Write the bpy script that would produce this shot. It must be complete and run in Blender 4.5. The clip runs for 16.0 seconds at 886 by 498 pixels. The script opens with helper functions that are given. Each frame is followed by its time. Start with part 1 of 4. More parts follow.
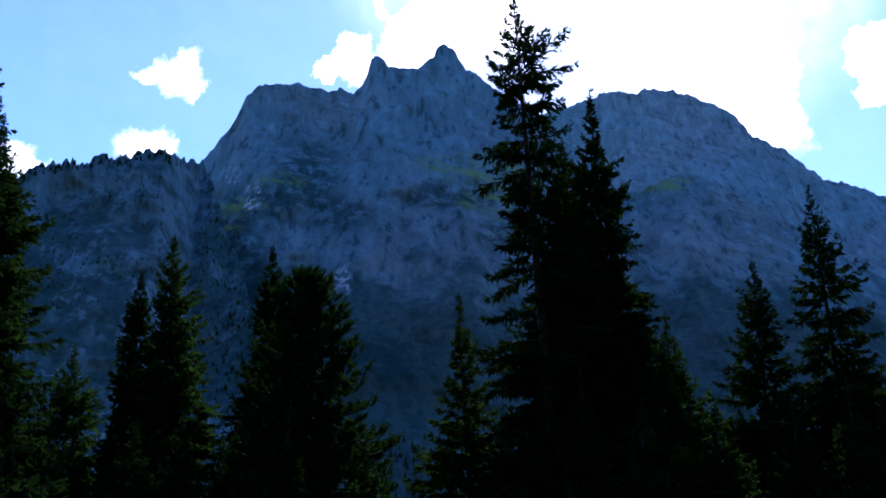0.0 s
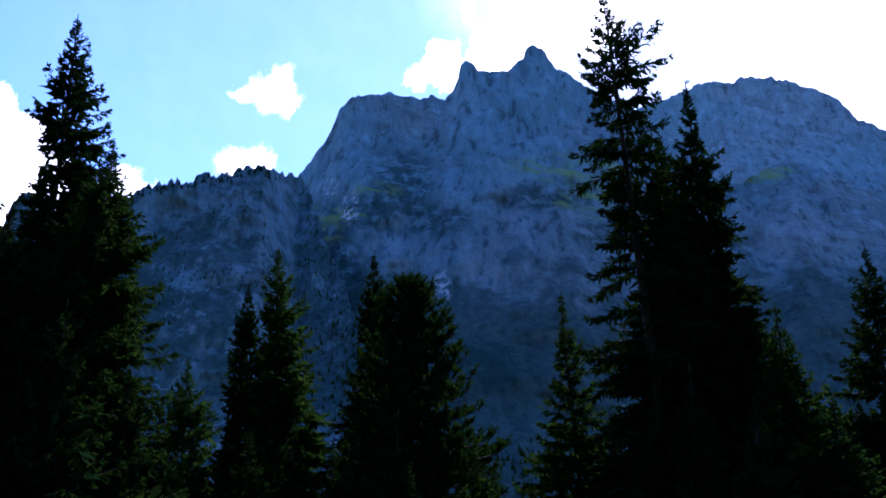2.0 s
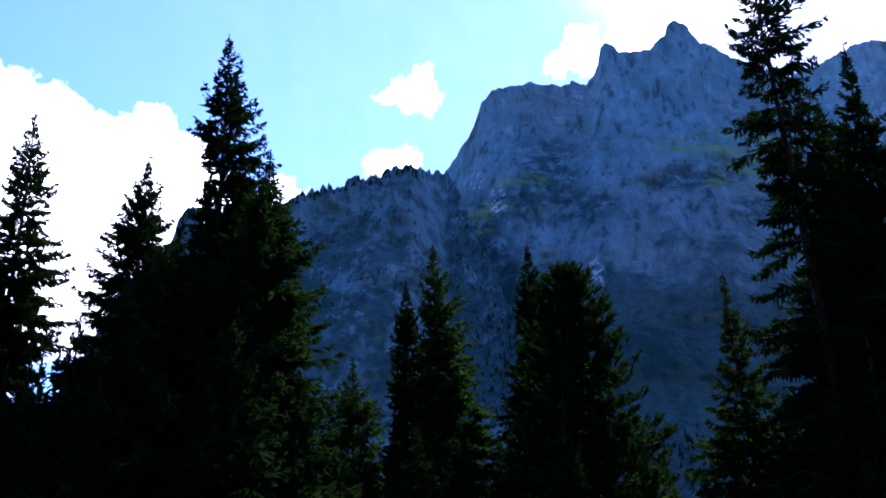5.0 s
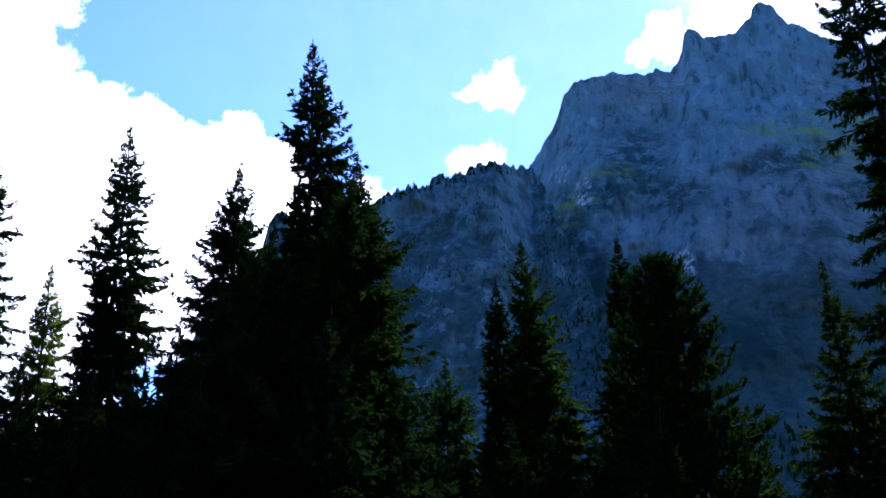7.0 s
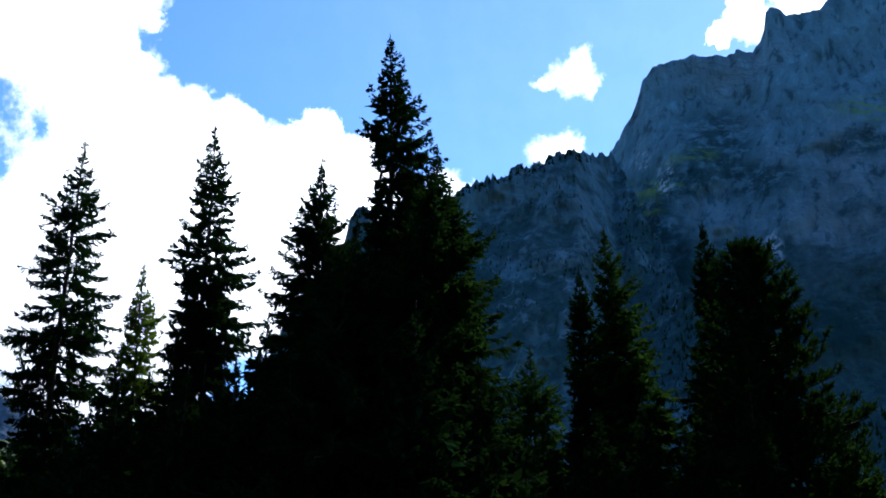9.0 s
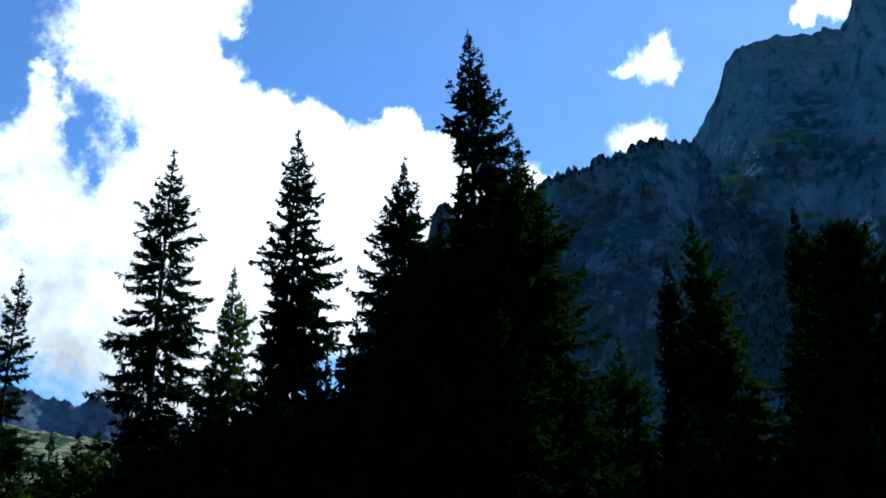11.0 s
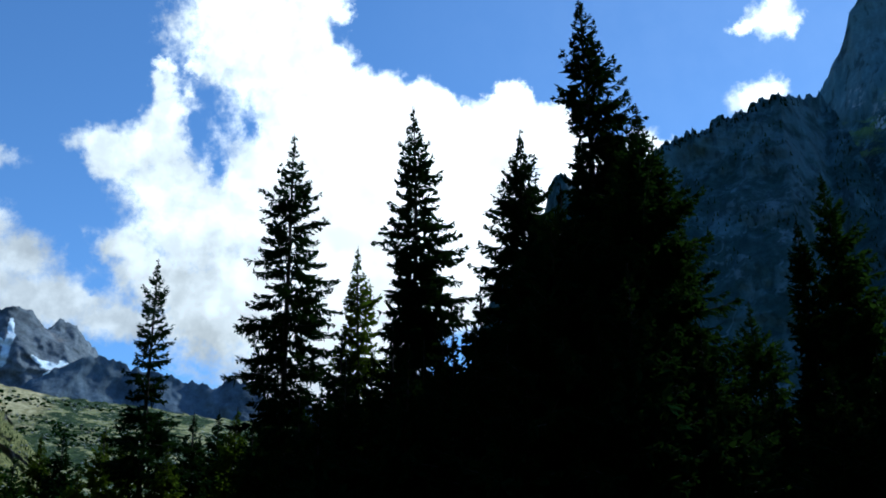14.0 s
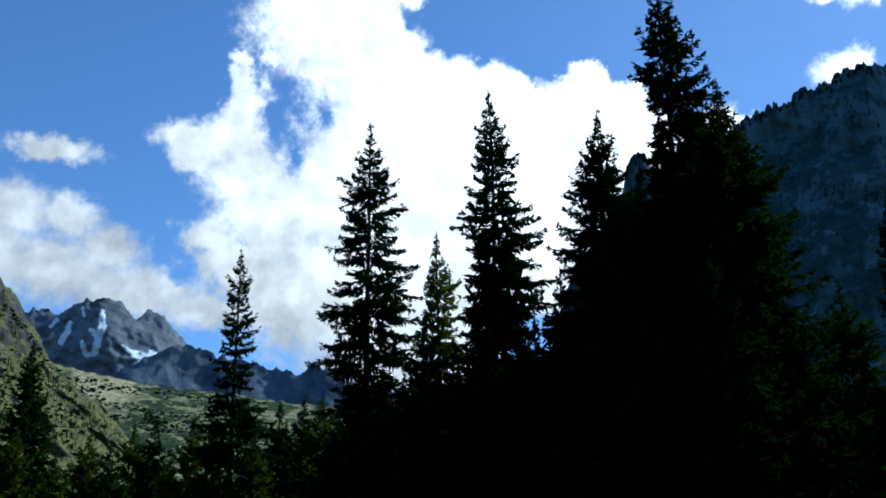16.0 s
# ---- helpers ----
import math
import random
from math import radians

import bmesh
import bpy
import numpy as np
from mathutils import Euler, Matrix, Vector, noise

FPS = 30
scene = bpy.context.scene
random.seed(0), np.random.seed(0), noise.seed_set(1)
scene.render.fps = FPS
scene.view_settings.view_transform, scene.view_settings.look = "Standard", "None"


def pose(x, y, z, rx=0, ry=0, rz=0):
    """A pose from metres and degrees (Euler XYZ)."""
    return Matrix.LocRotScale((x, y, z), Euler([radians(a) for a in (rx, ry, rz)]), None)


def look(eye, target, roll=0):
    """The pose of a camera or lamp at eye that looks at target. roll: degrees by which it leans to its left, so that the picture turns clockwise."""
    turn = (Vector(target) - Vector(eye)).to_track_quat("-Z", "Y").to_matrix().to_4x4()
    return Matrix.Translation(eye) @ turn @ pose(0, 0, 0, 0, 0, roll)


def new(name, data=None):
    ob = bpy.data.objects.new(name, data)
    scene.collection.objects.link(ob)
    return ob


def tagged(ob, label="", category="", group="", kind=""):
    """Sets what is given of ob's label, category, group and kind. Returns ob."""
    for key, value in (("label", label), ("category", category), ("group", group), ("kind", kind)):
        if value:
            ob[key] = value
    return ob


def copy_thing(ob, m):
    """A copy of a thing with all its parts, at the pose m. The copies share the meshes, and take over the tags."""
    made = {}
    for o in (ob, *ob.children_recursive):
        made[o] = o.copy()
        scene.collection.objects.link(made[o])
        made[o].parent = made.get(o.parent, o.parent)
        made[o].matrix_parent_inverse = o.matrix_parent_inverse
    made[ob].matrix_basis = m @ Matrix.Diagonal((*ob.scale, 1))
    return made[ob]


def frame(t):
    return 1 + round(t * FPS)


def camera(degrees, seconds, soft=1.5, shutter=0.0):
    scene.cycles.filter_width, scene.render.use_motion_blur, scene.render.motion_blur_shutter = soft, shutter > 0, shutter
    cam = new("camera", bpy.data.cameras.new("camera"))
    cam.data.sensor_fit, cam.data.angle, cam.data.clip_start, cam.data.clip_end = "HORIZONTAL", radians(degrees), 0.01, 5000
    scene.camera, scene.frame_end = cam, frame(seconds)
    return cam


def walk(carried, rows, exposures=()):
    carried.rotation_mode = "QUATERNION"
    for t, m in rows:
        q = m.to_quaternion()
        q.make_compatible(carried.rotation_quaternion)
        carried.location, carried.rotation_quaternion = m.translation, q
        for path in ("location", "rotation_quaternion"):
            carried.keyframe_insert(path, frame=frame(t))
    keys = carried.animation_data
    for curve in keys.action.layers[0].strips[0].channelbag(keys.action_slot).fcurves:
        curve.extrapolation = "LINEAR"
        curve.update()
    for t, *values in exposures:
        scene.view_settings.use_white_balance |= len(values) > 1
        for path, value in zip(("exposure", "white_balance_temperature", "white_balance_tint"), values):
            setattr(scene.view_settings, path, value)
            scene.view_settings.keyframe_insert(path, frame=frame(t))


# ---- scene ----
from math import sin, cos, tan, pi, sqrt

# ---------------------------------------------------------------- camera
# A person stands on the forest floor and turns to the left, the camera at arm's length.
EYE = 1.6
ARM = 0.42
cam = camera(48.27, 16.0, soft=1.8)
# seconds, azimuth (to the right), elevation, roll
TURNS = [
    (0.0, 0.00, 21.90, 0.25),
    (0.5, -1.50, 22.17, 0.15),
    (1.0, -3.03, 22.29, 0.08),
    (1.5, -4.54, 22.26, 0.01),
    (2.0, -6.10, 22.09, 0.01),
    (2.5, -7.68, 21.91, 0.05),
    (3.0, -9.26, 21.75, -0.13),
    (3.5, -10.86, 21.66, -0.11),
    (4.0, -12.45, 21.62, -0.28),
    (4.5, -13.99, 21.61, -0.22),
    (7.0, -20.87, 21.41, -0.11),
    (7.5, -22.12, 21.28, -0.10),
    (8.0, -23.37, 21.17, -0.24),
    (8.5, -24.58, 21.01, 0.08),
    (9.0, -25.87, 20.91, 0.26),
    (11.5, -32.26, 20.43, 0.11),
    (12.0, -33.50, 20.21, 0.04),
    (12.5, -34.72, 19.91, -0.04),
    (13.0, -35.91, 19.62, -0.06),
    (13.5, -37.13, 19.37, -0.07),
    (14.0, -38.29, 19.11, -0.07),
    (14.5, -39.42, 18.89, -0.07),
    (15.0, -40.59, 18.63, -0.01),
    (15.5, -41.82, 18.38, 0.07),
    (16.0, -43.01, 18.19, 0.05),
]


def heading(az, el=0.0):
    a, e = radians(az), radians(el)
    return Vector((sin(a) * cos(e), cos(a) * cos(e), sin(e)))


def stand(az):
    return Vector((0, -ARM, EYE)) + heading(az) * ARM


walk(cam, [(t, look(stand(az), stand(az) + heading(az, el) * 10, roll)) for t, az, el, roll in TURNS],
     [(0.0, 0.82, 4850, 19), (2.0, 1.12, 4820, 25), (4.5, 1.3, 4800, 29), (7.0, 1.17, 4870, 19), (7.6, 1.1, 4970, 13), (8.0, 0.98, 5020, 9), (9.0, 0.66, 4960, 1), (11.5, 0.02, 4870, -6), (13.0, -0.08, 4900, -7), (16.0, -0.18, 4900, -6)])

# ---------------------------------------------------------------- sky and sun
SUN_AZ, SUN_EL = 12.0, 41.0
sun = new("sun", bpy.data.lights.new("sun", "SUN"))
sun.data.energy, sun.data.angle, sun.data.color = 3.8, radians(0.6), (1.0, 0.95, 0.86)
sun.matrix_world = look(heading(SUN_AZ, SUN_EL) * 100, (0, 0, 0))


class Nodes:
    """Short calls for node trees."""

    def __init__(self, tree):
        self.tree = tree
        tree.nodes.clear()

    def add(self, kind, inputs=(), **settings):
        n = self.tree.nodes.new(kind)
        for key, value in settings.items():
            if key == "op":
                n.operation = value
            elif key == "sky":
                n.sky_type = value
            elif key == "dims":
                n.noise_dimensions = value
            elif key == "feature":
                n.feature = value
        for key, value in dict(inputs).items():
            self.feed(n.inputs[key], value)
        return n

    def feed(self, socket, value):
        if isinstance(value, bpy.types.NodeSocket):
            self.tree.links.new(value, socket)
        else:
            socket.default_value = value

    def math(self, op, a, b=0.0, c=0.0):
        return self.add("ShaderNodeMath", {0: a, 1: b, 2: c}, op=op).outputs[0]

    def vec(self, op, a, b=(0, 0, 0)):
        n = self.add("ShaderNodeVectorMath", {0: a, 1: b}, op=op)
        return n.outputs["Value"] if op in ("LENGTH", "DOT_PRODUCT") else n.outputs[0]

    def noise(self, co, scale, detail=4.0, rough=0.55, distort=0.0):
        return self.add("ShaderNodeTexNoise", {"Vector": co, "Scale": scale, "Detail": detail, "Roughness": rough, "Distortion": distort})

    def ramp(self, fac, lo, hi, a=0.0, b=1.0):
        n = self.add("ShaderNodeMapRange", {0: fac, 1: lo, 2: hi, 3: a, 4: b})
        n.interpolation_type = "SMOOTHSTEP"
        return n.outputs[0]

    def mix(self, fac, a, b):
        n = self.tree.nodes.new("ShaderNodeMix")
        n.data_type = "RGBA"
        self.feed(n.inputs[0], fac)
        for socket, value in ((n.inputs[6], a), (n.inputs[7], b)):
            self.feed(socket, value if isinstance(value, bpy.types.NodeSocket) else (*value, 1.0))
        return n.outputs[2]


world = bpy.data.worlds.new("sky")
scene.world = world
world.use_nodes = True
w = Nodes(world.node_tree)
sky = w.add("ShaderNodeTexSky", sky="NISHITA")
sky.sun_disc = False
sky.sun_elevation, sky.sun_rotation = radians(SUN_EL), radians(SUN_AZ)
sky.altitude, sky.air_density, sky.dust_density, sky.ozone_density = 1500, 0.95, 0.35, 1.3
direction = w.add("ShaderNodeTexCoord").outputs["Generated"]
xyz = w.add("ShaderNodeSeparateXYZ", {0: direction})
az = w.math("MULTIPLY", w.math("ARCTAN2", xyz.outputs[0], xyz.outputs[1]), 180 / pi)
el = w.math("MULTIPLY", w.math("ARCSINE", xyz.outputs[2]), 180 / pi)
angles = w.add("ShaderNodeCombineXYZ", {0: az, 1: el}).outputs[0]
billow = w.noise(angles, 0.4, 5.0, 0.5).outputs["Color"]
wisp = w.noise(angles, 2.2, 4.0, 0.6).outputs["Color"]
bent = w.vec("ADD", angles, w.vec("MULTIPLY", w.vec("SUBTRACT", billow, (0.5, 0.5, 0.5)), (4.4, 3.2, 0)))
bent = w.vec("ADD", bent, w.vec("MULTIPLY", w.vec("SUBTRACT", wisp, (0.5, 0.5, 0.5)), (0.55, 0.5, 0)))


fray = w.vec("ADD", angles, w.vec("MULTIPLY", w.vec("SUBTRACT", w.noise(angles, 1.1, 6.0, 0.65).outputs["Color"], (0.5, 0.5, 0.5)), (2.0, 1.6, 0)))


def puff(field, a, e, wide, high, space):
    """One round lobe of a cloud: azimuth, elevation and half sizes in degrees."""
    off = w.vec("MULTIPLY", w.vec("SUBTRACT", space, (a, e, 0)), (1 / wide, 1 / high, 0))
    d = w.vec("LENGTH", off)
    return d if field is None else w.math("SMOOTH_MIN", field, d, 0.25)


def cloud(lobes, space=bent):
    field = None
    for lobe in lobes:
        field = puff(field, *lobe, space)
    return field


heap = cloud(((-50, 36, 6, 5), (-51.5, 31, 4, 4), (-48.5, 29.5, 4, 4), (-45.5, 26, 5, 3.4), (-40.5, 25.8, 4.5, 3.0), (-37, 24.5, 4, 3), (-33.6, 26.0, 2.4, 2.3),
              (-30, 23.5, 3, 2.2), (-58.2, 23.4, 2.4, 1.2), (-56.3, 24.0, 2.3, 1.7), (-55.4, 25.6, 1.5, 1.4), (-55.6, 27.2, 0.9, 1.0), (-55, 21.8, 3.2, 2.4), (-53, 19.8, 4, 2.6), (-57, 18.2, 2.0, 1.3), (-54.5, 16.6, 3.4, 2.2), (-48, 21.5, 5, 5), (-42, 20, 7, 6), (-36, 19, 6, 5), (-51, 15.5, 5, 4), (-45, 13, 6, 5)))
lobes_west = cloud(((-55.9, 28.5, 0.6, 0.4), (-53.9, 28.5, 0.8, 0.4), (-66.3, 22.2, 2.3, 0.6), (-68.2, 18.7, 2.4, 1.5), (-64.9, 18.7, 1.5, 1.2), (-62.6, 17.2, 1.7, 1.2), (-69.5, 16.4, 3.0, 2.2),
                    (-65.5, 15.8, 3.6, 1.6), (-61, 15.0, 4, 1.5), (-57, 14.2, 3, 1.0), (-45.3, 32.4, 0.8, 0.6)), fray)
breaks = cloud(((-53.1, 27.0, 0.9, 0.7), (-53.6, 24.9, 0.5, 1.4), (-52.2, 23.2, 0.5, 1.1), (-50.4, 25.6, 0.5, 0.6), (-58.4, 19.9, 1.3, 0.9), (-58.4, 16.2, 0.9, 0.6)), fray)
small = cloud(((-17.3, 30.5, 1.3, 0.95), (-16.8, 31.4, 0.7, 0.8), (-18.8, 30.25, 1.0, 0.4), (-16.3, 30.0, 0.6, 0.7), (-18.7, 26.4, 1.6, 0.85), (-17.9, 26.7, 0.9, 0.7), (-25.8, 24.6, 1.0, 0.9), (-24.6, 24.2, 0.8, 0.6)), fray)
sunward = cloud(((16.5, 33.0, 4.5, 4.0), (19.3, 30.0, 2.8, 3.4), (20.4, 28.4, 2.2, 2.2), (9, 38.4, 4.5, 3.4), (12, 39, 6, 4.0), (14, 46, 16, 8)))
peak_cloud = cloud(((-6.1, 32.6, 1.5, 1.4), (-7.9, 31.9, 0.8, 0.7), (-2.6, 33.3, 1.7, 2.2), (0.5, 35.2, 2.8, 2.8), (4.0, 35.0, 2.4, 2.4), (-4.4, 35.4, 0.5, 0.7), (27.2, 30.4, 1.9, 1.5), (26.6, 28.4, 1.0, 0.9)), fray)
dome_cloud = cloud(((-34.0, 26.9, 1.75, 1.75), (-31.2, 26.0, 1.4, 1.3), (-36.2, 26.2, 1.3, 1.1)), fray)
fine = w.noise(angles, 1.3, 6.0, 0.65).outputs[0]
ragged_edge = w.math("MULTIPLY", w.math("SUBTRACT", fine, 0.5), 0.45)
leeward = w.ramp(az, -44, -53)
firm = w.ramp(w.math("SUBTRACT", heap, w.math("MULTIPLY", ragged_edge, 0.4)), 1.1, 0.88)
glare = w.ramp(w.math("SUBTRACT", sunward, ragged_edge), 1.45, 0.6)
round_tops = w.ramp(w.math("SUBTRACT", w.math("MINIMUM", peak_cloud, dome_cloud), w.math("MULTIPLY", ragged_edge, 0.7)), 1.15, 0.85)
torn = w.ramp(w.math("SUBTRACT", heap, w.math("MULTIPLY", ragged_edge, 2.4)), 1.3, 0.55)
crisp = w.math("ADD", w.math("MULTIPLY", firm, w.math("SUBTRACT", 1.0, leeward)), w.math("MULTIPLY", torn, leeward))
parted = w.ramp(w.math("ADD", breaks, ragged_edge), 0.35, 1.55)
crisp = w.math("MULTIPLY", crisp, parted)
misty = w.ramp(w.math("SUBTRACT", lobes_west, w.math("MULTIPLY", ragged_edge, 2.0)), 1.5, 0.5, 0.0, 0.94)
misty = w.math("MULTIPLY", misty, parted)
feathery = w.math("POWER", w.ramp(w.math("SUBTRACT", small, ragged_edge), 1.65, 0.5), 1.7)
# clouds are brightest towards the sun, greyer at their base
toward = w.vec("DOT_PRODUCT", direction, tuple(heading(SUN_AZ, SUN_EL)))
lit = w.ramp(toward, 0.38, 0.70, 0.9, 1.6)
# thin bright veil round the sun
veil = w.ramp(toward, cos(radians(18)), cos(radians(6)), 0.0, 0.38)
haze = w.ramp(toward, cos(radians(50)), cos(radians(20)), 0.0, 0.03)
mask = w.math("MAXIMUM", w.math("MAXIMUM", w.math("MAXIMUM", crisp, glare), w.math("MAXIMUM", feathery, round_tops)), w.math("MAXIMUM", misty, w.math("MAXIMUM", veil, haze)))
grey = w.ramp(w.noise(angles, 0.22, 5.0, 0.55).outputs[0], 0.36, 0.62, 0.86, 1.08)
heaped = w.math("SUBTRACT", w.noise(angles, 0.5, 6.0, 0.6).outputs[0], w.noise(w.vec("ADD", angles, (0.8, 0.7, 0)), 0.5, 6.0, 0.6).outputs[0])
grey = w.math("MULTIPLY", grey, w.ramp(heaped, -0.18, 0.18, 0.88, 1.12))
grey = w.math("MULTIPLY", grey, w.ramp(el, 12.5, 20.5, 0.8, 1.0))
soft_grey = w.ramp(w.noise(angles, 0.3, 4.0, 0.5).outputs[0], 0.4, 0.6, 0.85, 1.04)
grey = w.math("MULTIPLY", grey, w.math("ADD", w.math("MULTIPLY", soft_grey, leeward), w.math("SUBTRACT", 1.0, leeward)))
white = w.vec("MULTIPLY", w.add("ShaderNodeCombineXYZ", {0: 1.13, 1: 1.0, 2: 0.93}).outputs[0],
              w.add("ShaderNodeCombineXYZ", {0: w.math("MULTIPLY", lit, grey), 1: w.math("MULTIPLY", lit, grey), 2: w.math("MULTIPLY", lit, grey)}).outputs[0])
clear = w.add("ShaderNodeBackground", {"Color": w.vec("MULTIPLY", sky.outputs[0], (0.88, 0.92, 1.06)), "Strength": 0.15})
cloudy = w.add("ShaderNodeBackground", {"Color": white, "Strength": 1.0})
both = w.add("ShaderNodeMixShader", {0: mask, 1: clear.outputs[0], 2: cloudy.outputs[0]})
w.add("ShaderNodeOutputWorld", {0: both.outputs[0]})


# ---------------------------------------------------------------- materials
def material(name, rough=0.8):
    m = bpy.data.materials.new(name)
    m.use_nodes = True
    n = Nodes(m.node_tree)
    shader = n.add("ShaderNodeBsdfPrincipled", {"Roughness": rough, "Specular IOR Level": 0.08})
    n.add("ShaderNodeOutputMaterial", {0: shader.outputs[0]})
    co = n.add("ShaderNodeNewGeometry").outputs["Position"]
    return m, n, shader, co


def bump(n, shader, height, strength, distance):
    b = n.add("ShaderNodeBump", {"Height": height, "Strength": strength, "Distance": distance})
    n.feed(shader.inputs["Normal"], b.outputs[0])


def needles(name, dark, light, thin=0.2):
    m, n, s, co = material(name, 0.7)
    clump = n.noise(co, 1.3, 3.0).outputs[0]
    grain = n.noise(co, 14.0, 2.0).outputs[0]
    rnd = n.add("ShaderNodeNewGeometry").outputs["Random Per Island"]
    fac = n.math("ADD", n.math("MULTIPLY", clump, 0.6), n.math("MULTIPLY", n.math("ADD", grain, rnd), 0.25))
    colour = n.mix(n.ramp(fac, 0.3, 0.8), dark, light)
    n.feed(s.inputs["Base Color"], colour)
    n.feed(s.inputs["Specular IOR Level"], 0.0)
    glow = n.add("ShaderNodeBsdfTranslucent", {"Color": n.mix(0.5, colour, (0.06, 0.11, 0.01))})
    mixed = n.add("ShaderNodeMixShader", {0: thin, 1: s.outputs[0], 2: glow.outputs[0]})
    out = [x for x in n.tree.nodes if x.bl_idname == "ShaderNodeOutputMaterial"][0]
    n.feed(out.inputs[0], mixed.outputs[0])
    return m


def bark_material():
    m, n, s, co = material("spruce bark", 0.9)
    plates = n.noise(n.vec("MULTIPLY", co, (9, 9, 2.5)), 2.0, 5.0, 0.65).outputs[0]
    lichen = n.noise(co, 3.0, 3.0).outputs[0]
    c = n.mix(n.ramp(plates, 0.35, 0.7), (0.025, 0.02, 0.017), (0.07, 0.056, 0.048))
    n.feed(s.inputs["Base Color"], n.mix(n.ramp(lichen, 0.58, 0.72), c, (0.08, 0.083, 0.072)))
    bump(n, s, plates, 0.6, 0.03)
    return m


def rock_material(name, base, streak, green, amount, low, high, leaf_light=(0.10, 0.13, 0.05), size=0.012, bare=0.0, drifts=()):
    """Rock with steep streaks; grass and dwarf pine where it lies flatter or lower."""
    m, n, s, co = material(name, 0.92)
    pos = n.add("ShaderNodeSeparateXYZ", {0: co})
    geo = n.add("ShaderNodeNewGeometry")
    flat = n.add("ShaderNodeSeparateXYZ", {0: geo.outputs["Normal"]}).outputs[2]
    big = n.noise(co, size, 6.0, 0.6, 0.4).outputs[0]
    runs = n.noise(n.vec("MULTIPLY", co, (1, 1, 0.6)), size * 5.5, 7.0, 0.75, 0.1).outputs[0]
    beds = n.noise(n.vec("MULTIPLY", co, (0.8, 0.8, 1.3)), size * 4, 6.0, 0.68, 0.4).outputs[0]
    grain = n.noise(co, size * 28, 5.0, 0.7).outputs[0]
    slab = n.noise(n.vec("MULTIPLY", co, (1, 1, 0.55)), size * 1.9, 6.0, 0.68, 0.1).outputs[0]
    c = n.mix(n.ramp(runs, 0.36, 0.64), base, streak)
    c = n.mix(n.math("MULTIPLY", n.ramp(slab, 0.5, 0.68), 0.35), c, tuple(1.25 * x for x in streak))
    c = n.mix(n.math("MULTIPLY", n.ramp(beds, 0.5, 0.7), 0.3), c, tuple(0.55 * x for x in base))
    c = n.mix(n.math("MULTIPLY", n.ramp(grain, 0.42, 0.66), 0.3), c, tuple(1.35 * x for x in streak))
    stain = n.math("MULTIPLY", n.ramp(big, 0.55, 0.68), 0.4)
    c = n.mix(stain, c, (0.27, 0.2, 0.15))
    lush = n.math("ADD", n.math("MULTIPLY", flat, 0.75), n.math("MULTIPLY", n.noise(co, size * 1.6, 6.0, 0.65).outputs[0], 1.1))
    lush = n.math("ADD", lush, n.ramp(pos.outputs[2], low, high, amount, -bare))
    lush = n.math("ADD", lush, n.math("MULTIPLY", grain, 0.25))
    strata = n.noise(n.vec("ADD", n.vec("MULTIPLY", co, (0.4, 0.4, 1.7)), n.vec("MULTIPLY", n.noise(co, size * 2, 3.0).outputs["Color"], (14, 14, 30))), size * 2.4, 6.0, 0.66).outputs[0]
    lush = n.math("ADD", lush, n.math("MULTIPLY", n.math("SUBTRACT", strata, 0.5), 0.8))
    leaf = n.mix(n.ramp(n.noise(co, size * 9, 5.0, 0.7).outputs[0], 0.35, 0.62), green, leaf_light)
    gully = n.noise(n.vec("MULTIPLY", co, (1, 1, 0.45)), size * 1.1, 7.0, 0.68, 0.1).outputs[0]
    c = n.mix(n.math("MULTIPLY", n.ramp(gully, 0.5, 0.38), 0.5), c, tuple(0.42 * x for x in base))
    c = n.mix(n.ramp(lush, 1.1, 1.42), c, leaf)
    if drifts:
        where = n.add("ShaderNodeSeparateXYZ", {0: n.vec("NORMALIZE", co)})
        bearing = n.math("MULTIPLY", n.math("ARCTAN2", where.outputs[0], where.outputs[1]), 180 / pi)
        rise = n.math("MULTIPLY", n.math("ARCSINE", where.outputs[2]), 180 / pi)
        shift = n.vec("MULTIPLY", n.vec("SUBTRACT", n.noise(co, 0.012, 5.0, 0.65).outputs["Color"], (0.5, 0.5, 0.5)), (0.7, 0.5, 0))
        place = n.vec("ADD", n.add("ShaderNodeCombineXYZ", {0: bearing, 1: rise}).outputs[0], shift)
        nearest = None
        for a, e, a2, e2, wide in drifts:
            along = Vector((a2 - a, e2 - e, 0))
            from_a = n.vec("SUBTRACT", place, (a, e, 0))
            share = n.math("MINIMUM", n.math("MAXIMUM", n.vec("DOT_PRODUCT", from_a, tuple(along / along.length_squared)), 0.0), 1.0)
            foot = n.vec("MULTIPLY", n.add("ShaderNodeCombineXYZ", {0: share, 1: share, 2: share}).outputs[0], tuple(along))
            d = n.math("DIVIDE", n.vec("LENGTH", n.vec("SUBTRACT", from_a, foot)), wide)
            nearest = d if nearest is None else n.math("MINIMUM", nearest, d)
        c = n.mix(n.ramp(n.math("ADD", nearest, n.math("MULTIPLY", n.math("SUBTRACT", grain, 0.5), 1.2)), 1.15, 0.85), c, (0.88, 0.9, 0.92))
    # blocks and cracks
    skew = n.vec("ADD", n.vec("MULTIPLY", co, (1, 1, 0.6)), n.vec("MULTIPLY", n.noise(co, size * 3, 5.0, 0.65).outputs["Color"], (0.32 / size, 0.32 / size, 0.32 / size)))
    crack = None
